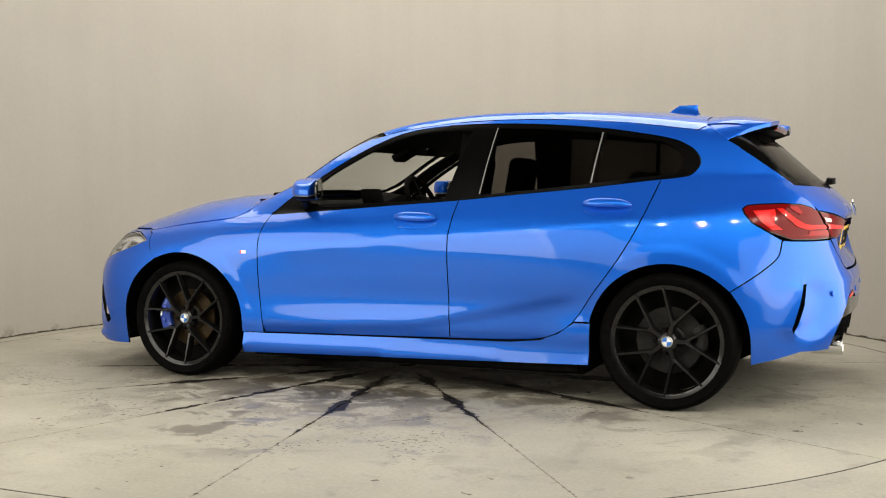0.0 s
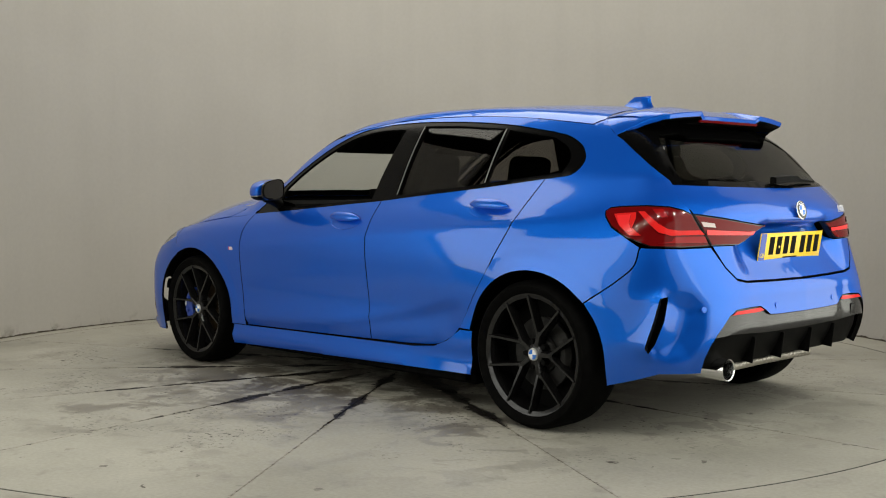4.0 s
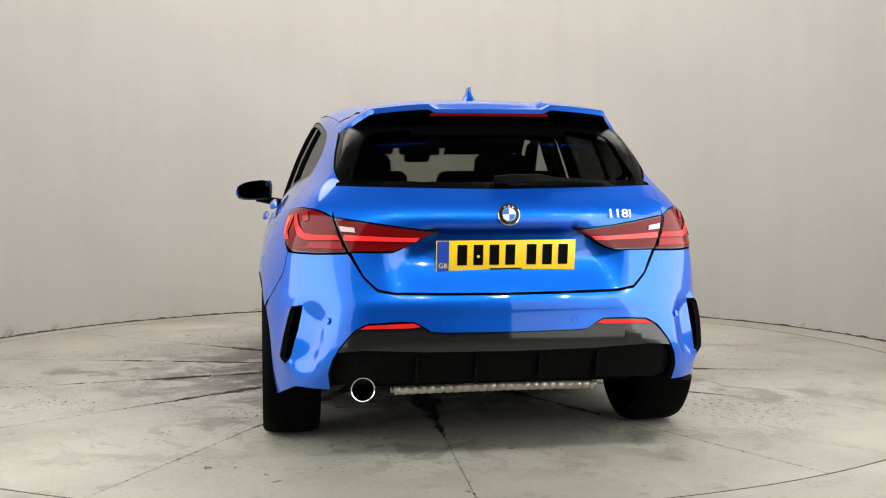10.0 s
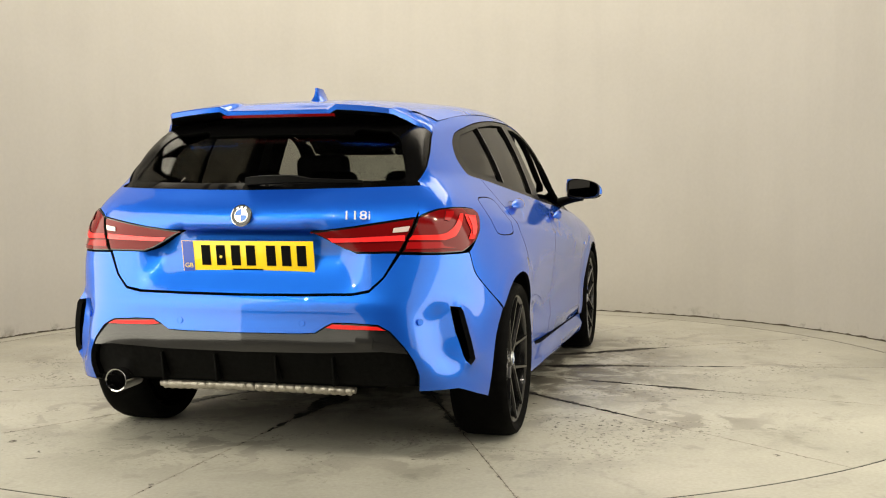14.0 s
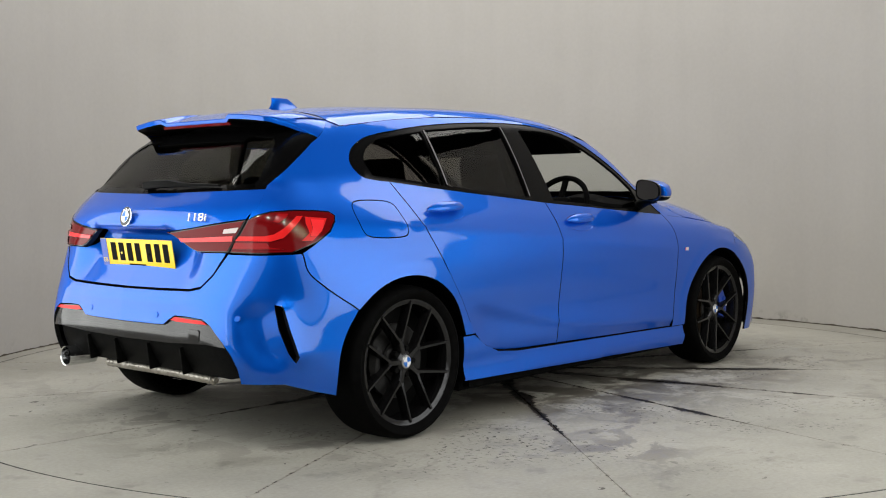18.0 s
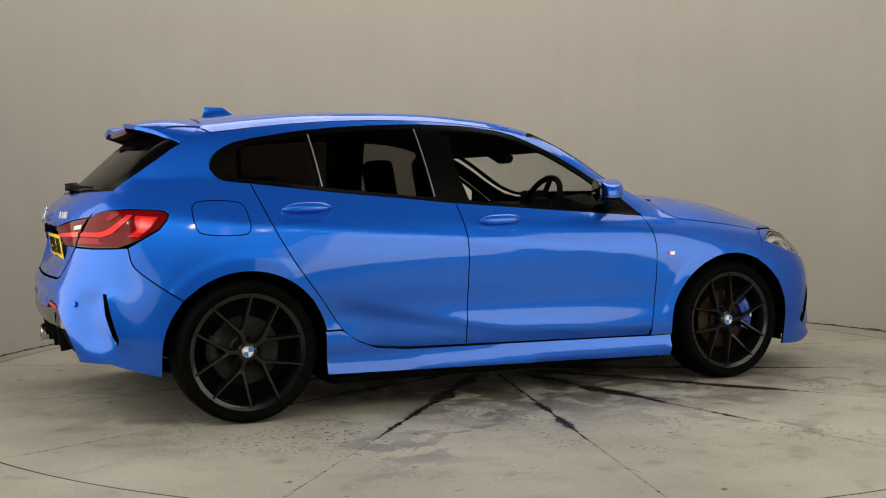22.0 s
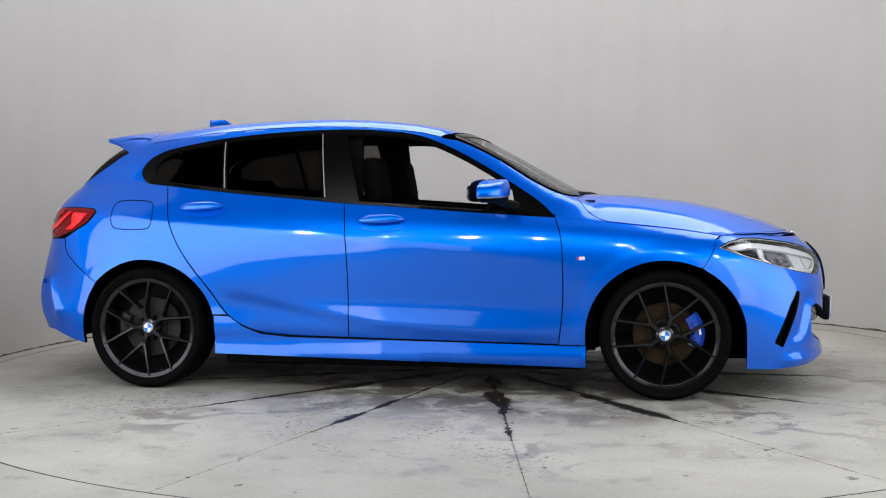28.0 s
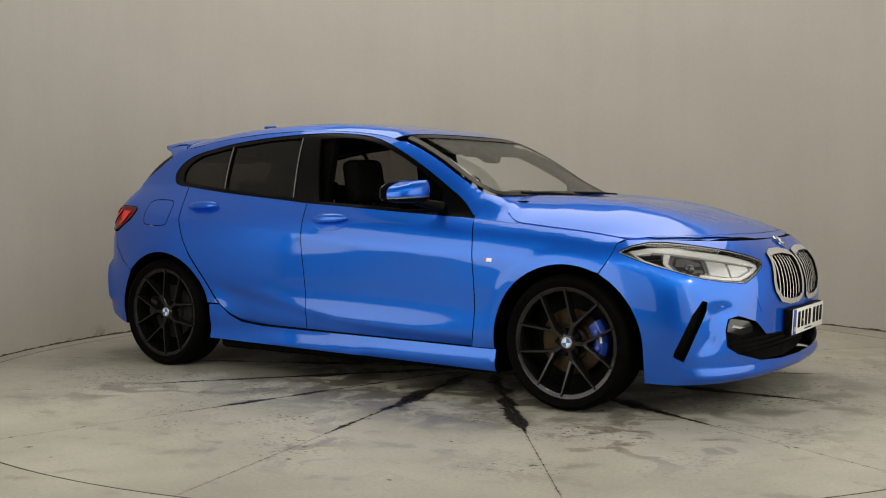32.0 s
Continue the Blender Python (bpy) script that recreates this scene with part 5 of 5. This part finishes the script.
def handles():
    for x, z, name in ((-1.043, .932, "rear_door_handle"), (-.07, .866, "front_door_handle")):
        for s in (1, -1):
            p, n = hit((x, 4 * s, z), (0, -s, 0))
            if n[1] * s < 0:
                n = -n
            yaw = Vector((0, 1, 0)).rotation_difference(Vector((n[0], abs(n[1]), n[2]))).to_matrix().to_4x4()
            base = pose(p[0], abs(p[1]), p[2]) @ yaw
            h = new(name)
            h.parent = car
            h["label"] = "body-coloured oval pull handle"
            # dished escutcheon, pull bar and shaded grip pocket
            dish = bmesh.new()
            rows = []
            for k, (r, d) in enumerate(((1, .0015), (.93, -.001), (.72, -.010), (.4, -.017), (.02, -.019))):
                rows.append([dish.verts.new((.108 * r * math.cos(a), d, .041 * r * math.sin(a) * (1 if math.sin(a) < 0 else .9))) for a in np.linspace(0, 2 * math.pi, 40, endpoint=False)])
            for a, b in zip(rows, rows[1:]):
                for i in range(40):
                    dish.faces.new((a[i], b[i], b[(i + 1) % 40], a[(i + 1) % 40]))
            bmesh.ops.recalc_face_normals(dish, faces=dish.faces[:])
            part("handle_recess", dish, PAINT, h)
            bar = bmesh.new()
            rows = []
            for i in range(21):
                t = -1 + i / 10
                w = (1 - abs(t) ** 3.2)
                c = (.106 * t, .012 + .012 * w, .010 + .004 * t)
                hh, dd = .004 + .016 * w, .003 + .008 * w
                rows.append([bar.verts.new((c[0], c[1] + dd * math.cos(a), c[2] + hh * math.sin(a))) for a in np.linspace(0, 2 * math.pi, 14, endpoint=False)])
            for a, b in zip(rows, rows[1:]):
                for i in range(14):
                    bar.faces.new((a[i], a[(i + 1) % 14], b[(i + 1) % 14], b[i]))
            bar.faces.new(rows[0][::-1]), bar.faces.new(rows[-1])
            bmesh.ops.recalc_face_normals(bar, faces=bar.faces[:])
            part("pull_bar", bar, PAINT, h)
            base = base @ Matrix.Diagonal((1.10, 1.25, 1.18, 1))
            h.matrix_basis = base if s > 0 else Matrix.Diagonal((1, -1, 1, 1)) @ base


handles()


def loft(rows, closed=True, cap=True):
    bm = bmesh.new()
    R = [[bm.verts.new(tuple(p)) for p in row] for row in rows]
    for a, b in zip(R, R[1:]):
        n = len(a)
        for i in range(n if closed else n - 1):
            bm.faces.new((a[i], a[(i + 1) % n], b[(i + 1) % n], b[i]))
    if cap and closed:
        bm.faces.new(R[0][::-1]), bm.faces.new(R[-1])
    bmesh.ops.recalc_face_normals(bm, faces=bm.faces[:])
    return bm


def mirror_shell(z0, z1, grow=0.0):
    """Rounded wedge of the mirror head between two heights: blunt in front, flat at the back, narrow outside."""
    rows = []
    for k in range(9):
        t = k / 8
        z = z0 + (z1 - z0) * t
        u = (z - 1.03) / .075
        sh = max(0.05, 1 - abs(u) ** 2.6 * .38)
        yo, yi = .945 + .105 * sh, .945 - .105 * (sh ** .5) - .0
        row = []
        for a in np.linspace(0, 2 * math.pi, 28, endpoint=False):
            c, s2 = math.cos(a), math.sin(a)
            e = .7
            yy = (yo + yi) / 2 + (yo - yi) / 2 * math.copysign(abs(c) ** e, c)
            front = .105 * sh if s2 > 0 else .022
            xx = .50 + front * math.copysign(abs(s2) ** .8, s2) - (.05 * (yy - .84) / .2)
            drop = 1 - .42 * max(0.0, min(1.0, (yy - .86) / .19)) ** 2
            row.append((xx, yy + grow * c, .976 + (z - .976) * drop))
        rows.append(row)
    return rows


def wing_mirrors():
    for s in (1, -1):
        m = new("wing_mirror")
        m.parent = car
        m["label"] = "door mirror with blue cap and gloss black base"
        fl = Matrix.Diagonal((1, s, 1, 1))

        def put(name, bm, material, label=""):
            if s < 0:
                bmesh.ops.transform(bm, matrix=fl, verts=bm.verts[:])
                bmesh.ops.reverse_faces(bm, faces=bm.faces[:])
            return part(name, bm, material, m, label)
        cap = mirror_shell(1.005, 1.078)
        top = [[(x, y, z) for x, y, z in r] for r in cap]
        c = np.array(top[-1]).mean(0)
        for f, dz in ((.93, .004), (.6, .009), (.05, .011)):
            top.append([tuple(c + (np.array(p) - c) * f + (0, 0, dz)) for p in cap[-1]])
        put("cap", loft(top), PAINT, "blue mirror cap")
        put("indicator_strip", loft(mirror_shell(.996, 1.004, .002)), SILVER, "silver indicator strip")
        low = mirror_shell(.976, .995)
        c = np.array(low[0]).mean(0)
        low = [[tuple(c + (np.array(p) - c) * f + (0, 0, dz)) for p in low[0]] for f, dz in ((.1, -.010), (.7, -.008))] + low
        put("base_shell", loft(low), SATIN, "black lower shell")
        g = []
        for a in np.linspace(0, 2 * math.pi, 32, endpoint=False):
            e = .55
            cc, ss = math.cos(a), math.sin(a)
            yy = .945 + .086 * math.copysign(abs(cc) ** e, cc)
            g.append((yy, .976 + (.053 + .05 * math.copysign(abs(ss) ** e, ss)) * (1 - .3 * max(0.0, min(1.0, (yy - .86) / .19)) ** 2)))
        put("mirror_surround", loft([[(.482 - .085 * (y - .84) / .2, .945 + (y - .945) * k, 1.033 + (z - 1.033) * k) for y, z in g] for k in (1.12, 1.14)] + [[(.474 - .085 * (y - .84) / .2, .945 + (y - .945) * k, 1.033 + (z - 1.033) * k) for y, z in g] for k in (1.12, 1.02)]), BLACK)
        put("mirror_glass", loft([[(.4735 - .085 * (y - .84) / .2, y, z) for y, z in g], [(.4715 - .085 * (y - .84) / .2, y, z) for y, z in g]]), MIRROR, "mirror glass coloured dark for its reflection")
        arm = tube_along([(.60, .79, .945), (.575, .83, .957), (.55, .88, .967), (.53, .93, .974)], [.028, .024, .021, .018], 14)
        put("arm", arm, SATIN)


# base colour darkened in place of a reflected dark hall
MIRROR = mat("mirror_dark_reflection", (0.07, 0.07, 0.075), 0.02, 1.0)
wing_mirrors()


def roof_spoiler():
    lead, trail = [], []
    for i in range(81):
        q = -1 + i / 40
        a, s = abs(q), math.copysign(1, q)
        if a < .8:
            y = .53 * a / .8
            p = hit((-1.434 - .018 * (y / .53) ** 2, y, 4), (0, 0, -1))[0]
            L = Vector((p[0], s * y, p[2]))
        else:
            k = (a - .8) / .2
            z = 1.338 + (1.252 - 1.338) * k
            x = -1.457 - .095 * k ** 1.3
            p = hit((x, 4, z), (0, -1, 0))[0]
            L = Vector((x, s * p[1], z))
        if a < .72:
            y = .47 * a / .72
            m = max(0.0, min(1.0, (.245 - y) / .035))
            m = m * m * (3 - 2 * m)
            T = Vector((-1.757 + .012 * m + .02 * (y / .47) ** 3, s * y, 1.348 - .019 * m - .022 * max(0, (y - .2) / .27) ** 1.6))
        else:
            k = (a - .72) / .28
            T = Vector((-1.737 + .181 * k ** .62, s * (.47 + .108 * k ** .85), 1.325 - .078 * k ** 1.25))
        lead.append(L), trail.append(T)
    rows, under = [], []
    for i, (L, T) in enumerate(zip(lead, trail)):
        a = abs(-1 + i / 40)
        span = (T - L).length
        row = []
        for t in np.linspace(0, 1, 13):
            p = L.lerp(T, t)
            p.z += (.05 * span * math.sin(math.pi * t) + .005 * t ** 7 * (a < .75)) * min(1, span / .2)
            row.append(p)
        th = .021 * min(1, span / .15)
        e = row[-1]
        row += [e + Vector((-.003, 0, -.004)) if th > .005 else e + Vector((0, 0, -.001)), e + Vector((.004, 0, -th)), e + Vector((.02, 0, -th - .002))]
        base = L + Vector((-.03, 0, -.035))
        row += [base]
        rows.append(row)
        und = e + Vector((.012, 0, -th - .001))
        gx = hit((-4, und.y * .97, und.z - .006), (1, 0, 0))[0][0]
        under.append([und, und + Vector((.02, 0, -.003)), Vector((max(gx + .012, und.x + .04), und.y * .97, und.z - .006))])
    blade = part("roof_spoiler", loft(rows), PAINT, car, "blue roof spoiler with raised outer blades")
    # faces that point down are coloured black for the shade under the blade
    blade.data.materials.append(SATIN)
    blade.data.polygons.foreach_set("material_index", [1 if q.normal.z < -.72 else 0 for q in blade.data.polygons])
    part("spoiler_underside", loft(under[15:-15], closed=False), SATIN, car, "black spoiler underside")
    rows = [[(-1.742 + .10 * y * y, y, 1.318), (-1.750 + .10 * y * y, y, 1.316), (-1.744 + .10 * y * y, y, 1.306), (-1.735 + .10 * y * y, y, 1.306)] for y in np.linspace(-.235, .235, 16)]
    part("high_brake_lamp", loft(rows), LAMP_DARK, car, "slim red high-level brake lamp")


roof_spoiler()


def roof_fin():
    rows = []
    for k in range(15):
        t = k / 14
        z = 1.398 + .062 * t
        x0 = -1.135 - .085 * t ** 1.25     # leading edge sweeps back in a curve
        x1 = -1.335 + .022 * math.sin(math.pi * .6 * t) - .004 * t
        w = .030 * (1 - t) ** 2 + .006
        row = []
        for a in np.linspace(0, 2 * math.pi, 28, endpoint=False):
            c = math.cos(a)
            row.append(((x0 + x1) / 2 + (x0 - x1) / 2 * c, w * math.sin(a) * (1 - .45 * c), z))
        rows.append(row)
    part("roof_aerial", loft(rows), PAINT, car, "blue shark-fin roof aerial")


roof_fin()


def plate(name, at, field, label):
    p = new(name)
    p.parent = car
    p["label"] = label
    p.matrix_basis = at            # x to the right of a viewer, z up, faces -y
    part("plate_sheet", box(.524, .004, .120, bevel=.0015), field, p)
    part("blue_band", box(.044, .002, .117, pose(-.2365, -.0025, 0)), PLATE_B, p, "blue band of the plate")
    b = text_mesh("GB", .026, .0004)
    part("band_letters", b, BAND_INK, p, at=pose(-.2365, -.0042, -.034, 90, 0, 0), smooth=False)
    for x in (-.165, -.105, -.045, .015, .095, .155, .215):
        part("dark_bar", box(.036, .002, .076, pose(x, -.003, .006)), INK, p, smooth=False)
    part("maker_line", box(.12, .0016, .005, pose(0, -.0028, -.047)), INK, p, smooth=False)
    for x in (-.105, .095):
        part("plate_screw", lathe([(.0005, .0), (.005, .0), (.006, .003)], 10), BAND_INK if x < 0 else INK, p, at=pose(x, -.0065, .0))


BAND_INK = mat("plate_yellow_ink", (0.8, 0.6, 0.1), 0.4)
plate("rear_number_plate", Matrix.Translation((-2.046, 0.0, .772)) @ Euler((0, 0, radians(-90))).to_matrix().to_4x4() @ pose(0, 0, 0, 9, 0, 0), YELLOW, "yellow rear number plate with blue band")
plate("front_number_plate", Matrix.Translation((2.203, 0.0, .402)) @ Euler((0, 0, radians(90))).to_matrix().to_4x4() @ pose(0, 0, 0, 3, 0, 0), PLATE_W, "white front number plate with blue band")
part("plate_mount", box(.03, .54, .125, pose(2.18, 0, .402), bevel=.004), SATIN, car, "black front plate mount")


def emblem(at, r):
    e = new("round_emblem")
    e.parent = car
    e["label"] = "round black, blue and white emblem with chrome rim"
    e.matrix_basis = at
    part("emblem_ring", lathe([(.001, .0), (r * .97, .0), (r, -.002), (r, -.005), (r * .92, -.007)], 40), CHROME, e)
    part("emblem_black", lathe([(r * .60, -.0075), (r * .91, -.0075), (r * .91, -.004)], 40), BLACK, e)
    part("emblem_inner_ring", lathe([(r * .57, -.007), (r * .57, -.009), (r * .63, -.009), (r * .63, -.007)], 40), CHROME, e)
    for k in range(4):
        q = bmesh.new()
        c = q.verts.new((0, -.0086, 0))
        rr = [q.verts.new((r * .58 * math.cos(math.pi / 2 * (k + i / 8)), -.0082, r * .58 * math.sin(math.pi / 2 * (k + i / 8)))) for i in range(9)]
        for i in range(8):
            q.faces.new((c, rr[i], rr[i + 1]))
        part("emblem_quarter", q, BADGE_BLUE if k % 2 else WHITE, e)
    for a in (60, 90, 120):
        part("emblem_mark", box(r * .2, .001, r * .14, pose(r * .75 * math.cos(radians(a)), -.0078, r * .75 * math.sin(radians(a)), 0, 90 - a, 0)), CHROME, e, smooth=False)


emblem(Matrix.Translation((-2.090, 0, .925)) @ Euler((0, 0, radians(-90))).to_matrix().to_4x4() @ pose(0, 0, 0, -12, 0, 0), .041)
emblem(Matrix.Translation((2.058, 0, .768)) @ Euler((0, 0, radians(90))).to_matrix().to_4x4() @ pose(0, 0, 0, -48, 0, 0), .041)


BADGE_SILVER = mat("bright_badge_silver", (0.8, 0.8, 0.8), 0.25, 0.3)


def small_fittings():
    # model figures on the tailgate
    p, n = hit((-4, -.43, .925), (1, 0, 0))
    yaw = math.degrees(math.atan2(n[1], n[0])) if n[0] < 0 else math.degrees(math.atan2(-n[1], -n[0]))
    b = text_mesh("118i", .058, .0025)
    part("model_badge", b, BADGE_SILVER, car, "chrome model figures", at=pose(p[0] - .016, p[1], .925, 0, 0, yaw + 90) @ pose(0, 0, 0, 78, 0, 0) @ Matrix.Diagonal((1.05, .78, 1, 1)), smooth=False)
    # tricolour wing badges
    for s in (1, -1):
        for k, m in enumerate((BADGE_BLUE, PLATE_B, LAMP_PINK, BADGE_SILVER, BADGE_SILVER)):
            x = .908 + .006 * k if k < 3 else .930 + .014 * (k - 3)
            if s > 0:
                x = 1.86 - x - .0
            q, nn = hit((x, 4 * s, .694), (0, -s, 0))
            part("wing_badge", box(.0055 if k < 3 else .013, .004, .017, pose(q[0], q[1] + s * .001, .694, 0, 12, 0)), m, car, "small tricolour wing badge" if k == 0 else "", smooth=False)
    # parking sensors
    for y, z, e in ((.66, .545, -1), (.24, .539, -1), (-.24, .539, -1), (-.66, .545, -1), (.71, .514, 1), (-.71, .514, 1)):
        q, nn = hit((4 * e, y, z), (-e, 0, 0))
        d = Vector((0, -1, 0)).rotation_difference(Vector(nn if nn[0] * e > 0 else -nn)).to_matrix().to_4x4()
        lift = .001 if e < 0 and abs(y) < .5 else (-.012 if e > 0 else .001)
        part("parking_sensor", lathe([(.0005, -.002), (.010, -.002), (.0105, .0), (.0115, .0), (.0125, -.0005), (.0125, .004)], 20), PAINT, car, at=Matrix.Translation(q) @ d @ pose(0, -lift, 0))
    # towing-eye covers
    q = [(2.195, .541), (2.275, .536), (2.318, .458), (2.232, .466)]
    panel("towing_cover", flip(q, U_FRONT), "wrap", PAINT, car, "blue square towing-eye cover", lift=.0015, grid=.03, depth=.004)
    q = [(-2.232, .453), (-2.238, .448), (-2.282, .448), (-2.288, .453), (-2.288, .490), (-2.282, .495), (-2.238, .495), (-2.232, .490)]
    panel("towing_cover", flip(q, U_REAR), "wrap", DIFF, car, "dark grey rounded towing-eye cover", lift=-.0035, grid=.02, edge=.006, gap=0, depth=.004)
    # tail pipe with its bore
    pipe = lathe([(.030, .05), (.036, -.04), (.040, -.075), (.044, -.078), (.045, -.074), (.043, .06)], 32)
    part("tailpipe", pipe, CHROME, car, "polished steel tailpipe", at=pose(-2.0, .535, .297, 0, 0, -90))
    part("tailpipe_bore", lathe([(.001, .0), (.037, .0), (.037, -.03)], 24), INK, car, at=pose(-1.98, .535, .297, 0, 0, -90))
    # ribbed silencer bar under the bumper
    pts, rad = [], []
    for i in range(141):
        t = i / 140
        y = .42 - .80 * t
        pts.append((-1.935, y, .268 + .004 * math.sin(math.pi * t)))
        rad.append(.017 + .0045 * abs(math.sin(24 * math.pi * t)) ** .6 if .02 < t < .98 else .012)
    part("silencer_bar", tube_along(pts, rad, 14), STEEL, car, "dull ribbed steel silencer bar")
    # rear wiper
    part("rear_wiper_arm", loft([[(x, y + dy, z + dz) for dy, dz in ((0, -h), (0, h))] + [(x - d, y + dy, z + dz) for dy, dz in ((0, h * .8), (0, -h * .8))]
                                 for x, y, z, h, d in ((-1.962, .03, 1.052, .017, .03), (-1.968, -.04, 1.057, .018, .034), (-1.962, -.15, 1.060, .016, .03), (-1.952, -.22, 1.054, .008, .018), (-1.922, -.41, 1.050, .005, .014))]), SATIN, car, "black rear wiper arm")
    # front wiper arms at the scuttle
    for y0, y1 in ((-.05, -.52), (.52, .08)):
        part("front_wiper", tube_along([(.955, y0, .998), (.93, (y0 + y1) / 2, 1.010), (.905, y1, 1.014)], [.012, .009, .006], 8), SATIN, car, "black front wiper")
    part("scuttle", box(.12, 1.25, .02, pose(.93, 0, .965)), SATIN, car)


small_fittings()


# ---- cabin ----
def seat(x, y, width, name, recline=16, rear=False):
    s = new(name)
    s.parent = car
    s["label"] = "black cloth car seat"
    rows = []
    for t in np.linspace(0, 1, 13):
        z = .46 + .50 * t
        xx = x - .30 * t * math.tan(radians(recline)) * 1.4
        w = width * (.5 - .06 * t ** 2 - .10 * max(0, t - .75))
        row = []
        for a in np.linspace(0, 2 * math.pi, 28, endpoint=False):
            c, q = math.cos(a), math.sin(a)
            yy = w * math.copysign(abs(c) ** .6, c)
            bol = .03 * min(1, abs(yy) / (w * .75)) ** 3
            row.append((xx + (.055 + bol if q > 0 else .055) * math.copysign(abs(q) ** .7, q), y + yy, z))
        rows.append(row)
    part("backrest", loft(rows), FABRIC, s)
    cush = box(.48, width, .16, pose(x + .24, y, .42, 0, -6, 0), bevel=.05, segs=4)
    part("cushion", cush, FABRIC, s)
    xh = x - .30 * math.tan(radians(recline)) * 1.4 - .03
    part("headrest", box(.11 if not rear else .09, .29 if not rear else .23, .25 if not rear else .13, pose(xh - .01, y, 1.085 if not rear else 1.04, 0, -10, 0), bevel=.045, segs=4), FABRIC, s)
    for d in (-.06, .06):
        part("headrest_post", tube_along([(xh + .01, y + d, .93), (xh, y + d, 1.05)], .006, 8), SILVER, s)


def cabin():
    for y in (.37, -.37):
        seat(-.05, y, .52, "front_seat")
    for y, w in ((.36, .46), (0, .26), (-.36, .46)):
        seat(-.90, y, w, "rear_seat", 20, True)
    # dashboard, loft across the car
    rows = []
    for y in np.linspace(-.70, .70, 25):
        hump = .045 * math.exp(-((y + .37) / .17) ** 2)
        rows.append([(.95, y, .90), (.86, y, .955), (.70, y, .965 + hump), (.58, y, .945 + hump), (.54, y, .90), (.56, y, .78), (.62, y, .55), (.95, y, .50)])
    part("dashboard", loft(rows), TRIM, car, "black dashboard")
    ring = bmesh.new()
    n, k = 40, 10
    vs = [[ring.verts.new(((.185 + .016 * math.cos(2 * math.pi * j / k)) * math.cos(2 * math.pi * i / n), (.185 + .016 * math.cos(2 * math.pi * j / k)) * math.sin(2 * math.pi * i / n), .016 * math.sin(2 * math.pi * j / k))) for j in range(k)] for i in range(n)]
    for i in range(n):
        for j in range(k):
            ring.faces.new((vs[i][j], vs[(i + 1) % n][j], vs[(i + 1) % n][(j + 1) % k], vs[i][(j + 1) % k]))
    wheel_at = pose(.43, -.37, .93, 0, -64, 0)
    st = new("steering_wheel")
    st.parent = car
    st.matrix_basis = wheel_at
    part("wheel_ring", ring, TRIM, st)
    part("boss", box(.13, .13, .04, bevel=.02, segs=3), TRIM, st)
    for a in (0, 180, 270):
        part("wheel_spoke", box(.13, .035, .02, pose(.11 * math.cos(radians(a)), .11 * math.sin(radians(a)), 0, 0, 0, a), bevel=.006), TRIM, st)
    part("steering_column", tube_along([(.44, -.37, .925), (.62, -.37, .86)], .05, 12), TRIM, car)
    # centre screen, mirror, sensor pod
    part("centre_screen", box(.02, .25, .11, pose(.60, 0, .975, 0, 14, 0), bevel=.006), TRIM, car, "black display screen")
    mir = new("cabin_mirror")
    mir.parent = car
    part("mirror_head", box(.035, .24, .065, pose(.30, -.0, 1.255, 0, 8, 6), bevel=.014, segs=3), TRIM, mir, "black cabin mirror")
    part("mirror_stem", tube_along([(.31, 0, 1.262), (.37, 0, 1.268)], .012, 8), TRIM, mir)
    part("sensor_pod", box(.13, .15, .05, pose(.38, 0, 1.232, 0, 29, 0), bevel=.016, segs=3), TRIM, mir)
    # roof lining that thickens towards the windscreen and the tailgate, sun visors
    rows = []
    for x in np.linspace(.24, -1.50, 24):
        zc, zr = (float(np.interp(-x, [-r[0] for r in CABIN], [r[k] for r in CABIN])) for k in (5, 4))
        yr = rail_y(x) - .05
        drop = .045 + .05 * max(0.0, (x + .1) / .34) ** 2 + .05 * max(0.0, (-1.2 - x) / .3) ** 2
        rows.append([(x, yr * t, zr + (zc - zr) * (1 - abs(t) ** 2.2) - .03) for t in np.linspace(-1, 1, 11)] + [(x, yr * t, zr + (zc - zr) * (1 - abs(t) ** 2.2) - drop) for t in np.linspace(1, -1, 11)])
    part("roof_lining", loft(rows), TRIM, car, "black cloth roof lining")
    for y in (.36, -.36):
        part("sun_visor", box(.15, .42, .014, pose(.30, y, 1.262, 0, 24, 0), bevel=.006), TRIM, car, "folded black sun visor")
    # door linings, tunnel, shelf, load floor
    for s in (1, -1):
        part("door_lining", loft([[(x, s * yy, z) for x, z in ((.78, .30), (.78, .875), (-.27, .945), (-1.20, 1.02), (-1.1, .60), (-.8, .34))] for yy in (.64, .69)]), TRIM, car)
    for s in (1, -1):
        rows = [[(-.30 - .02 * t + dx, s * (.735 - .145 * t + dy), .93 + .44 * t) for dx, dy in ((.09, 0), (.09, -.045), (-.09, -.045), (-.09, 0))] for t in np.linspace(0, 1, 6)]
        part("pillar_trim", loft(rows), TRIM, car, "black centre pillar lining")
    part("centre_tunnel", box(1.2, .24, .25, pose(.15, 0, .45), bevel=.03), TRIM, car)
    part("parcel_shelf", box(.62, 1.20, .02, pose(-1.42, 0, .955), bevel=.004), TRIM, car)
    part("load_trim", box(.60, 1.25, .02, pose(-1.45, 0, .55)), TRIM, car)


cabin()


def motions():
    rows = list(range(0, 33))
    a = [(t, turned(t)) for t in rows]
    walk(car, [(t, pose(0, 0, 0, 0, 0, d) @ pose(*CAR_AT, 0)) for t, d in a])
    walk(turntable, [(t, pose(0, 0, 0, 0, 0, d)) for t, d in a])


motions()
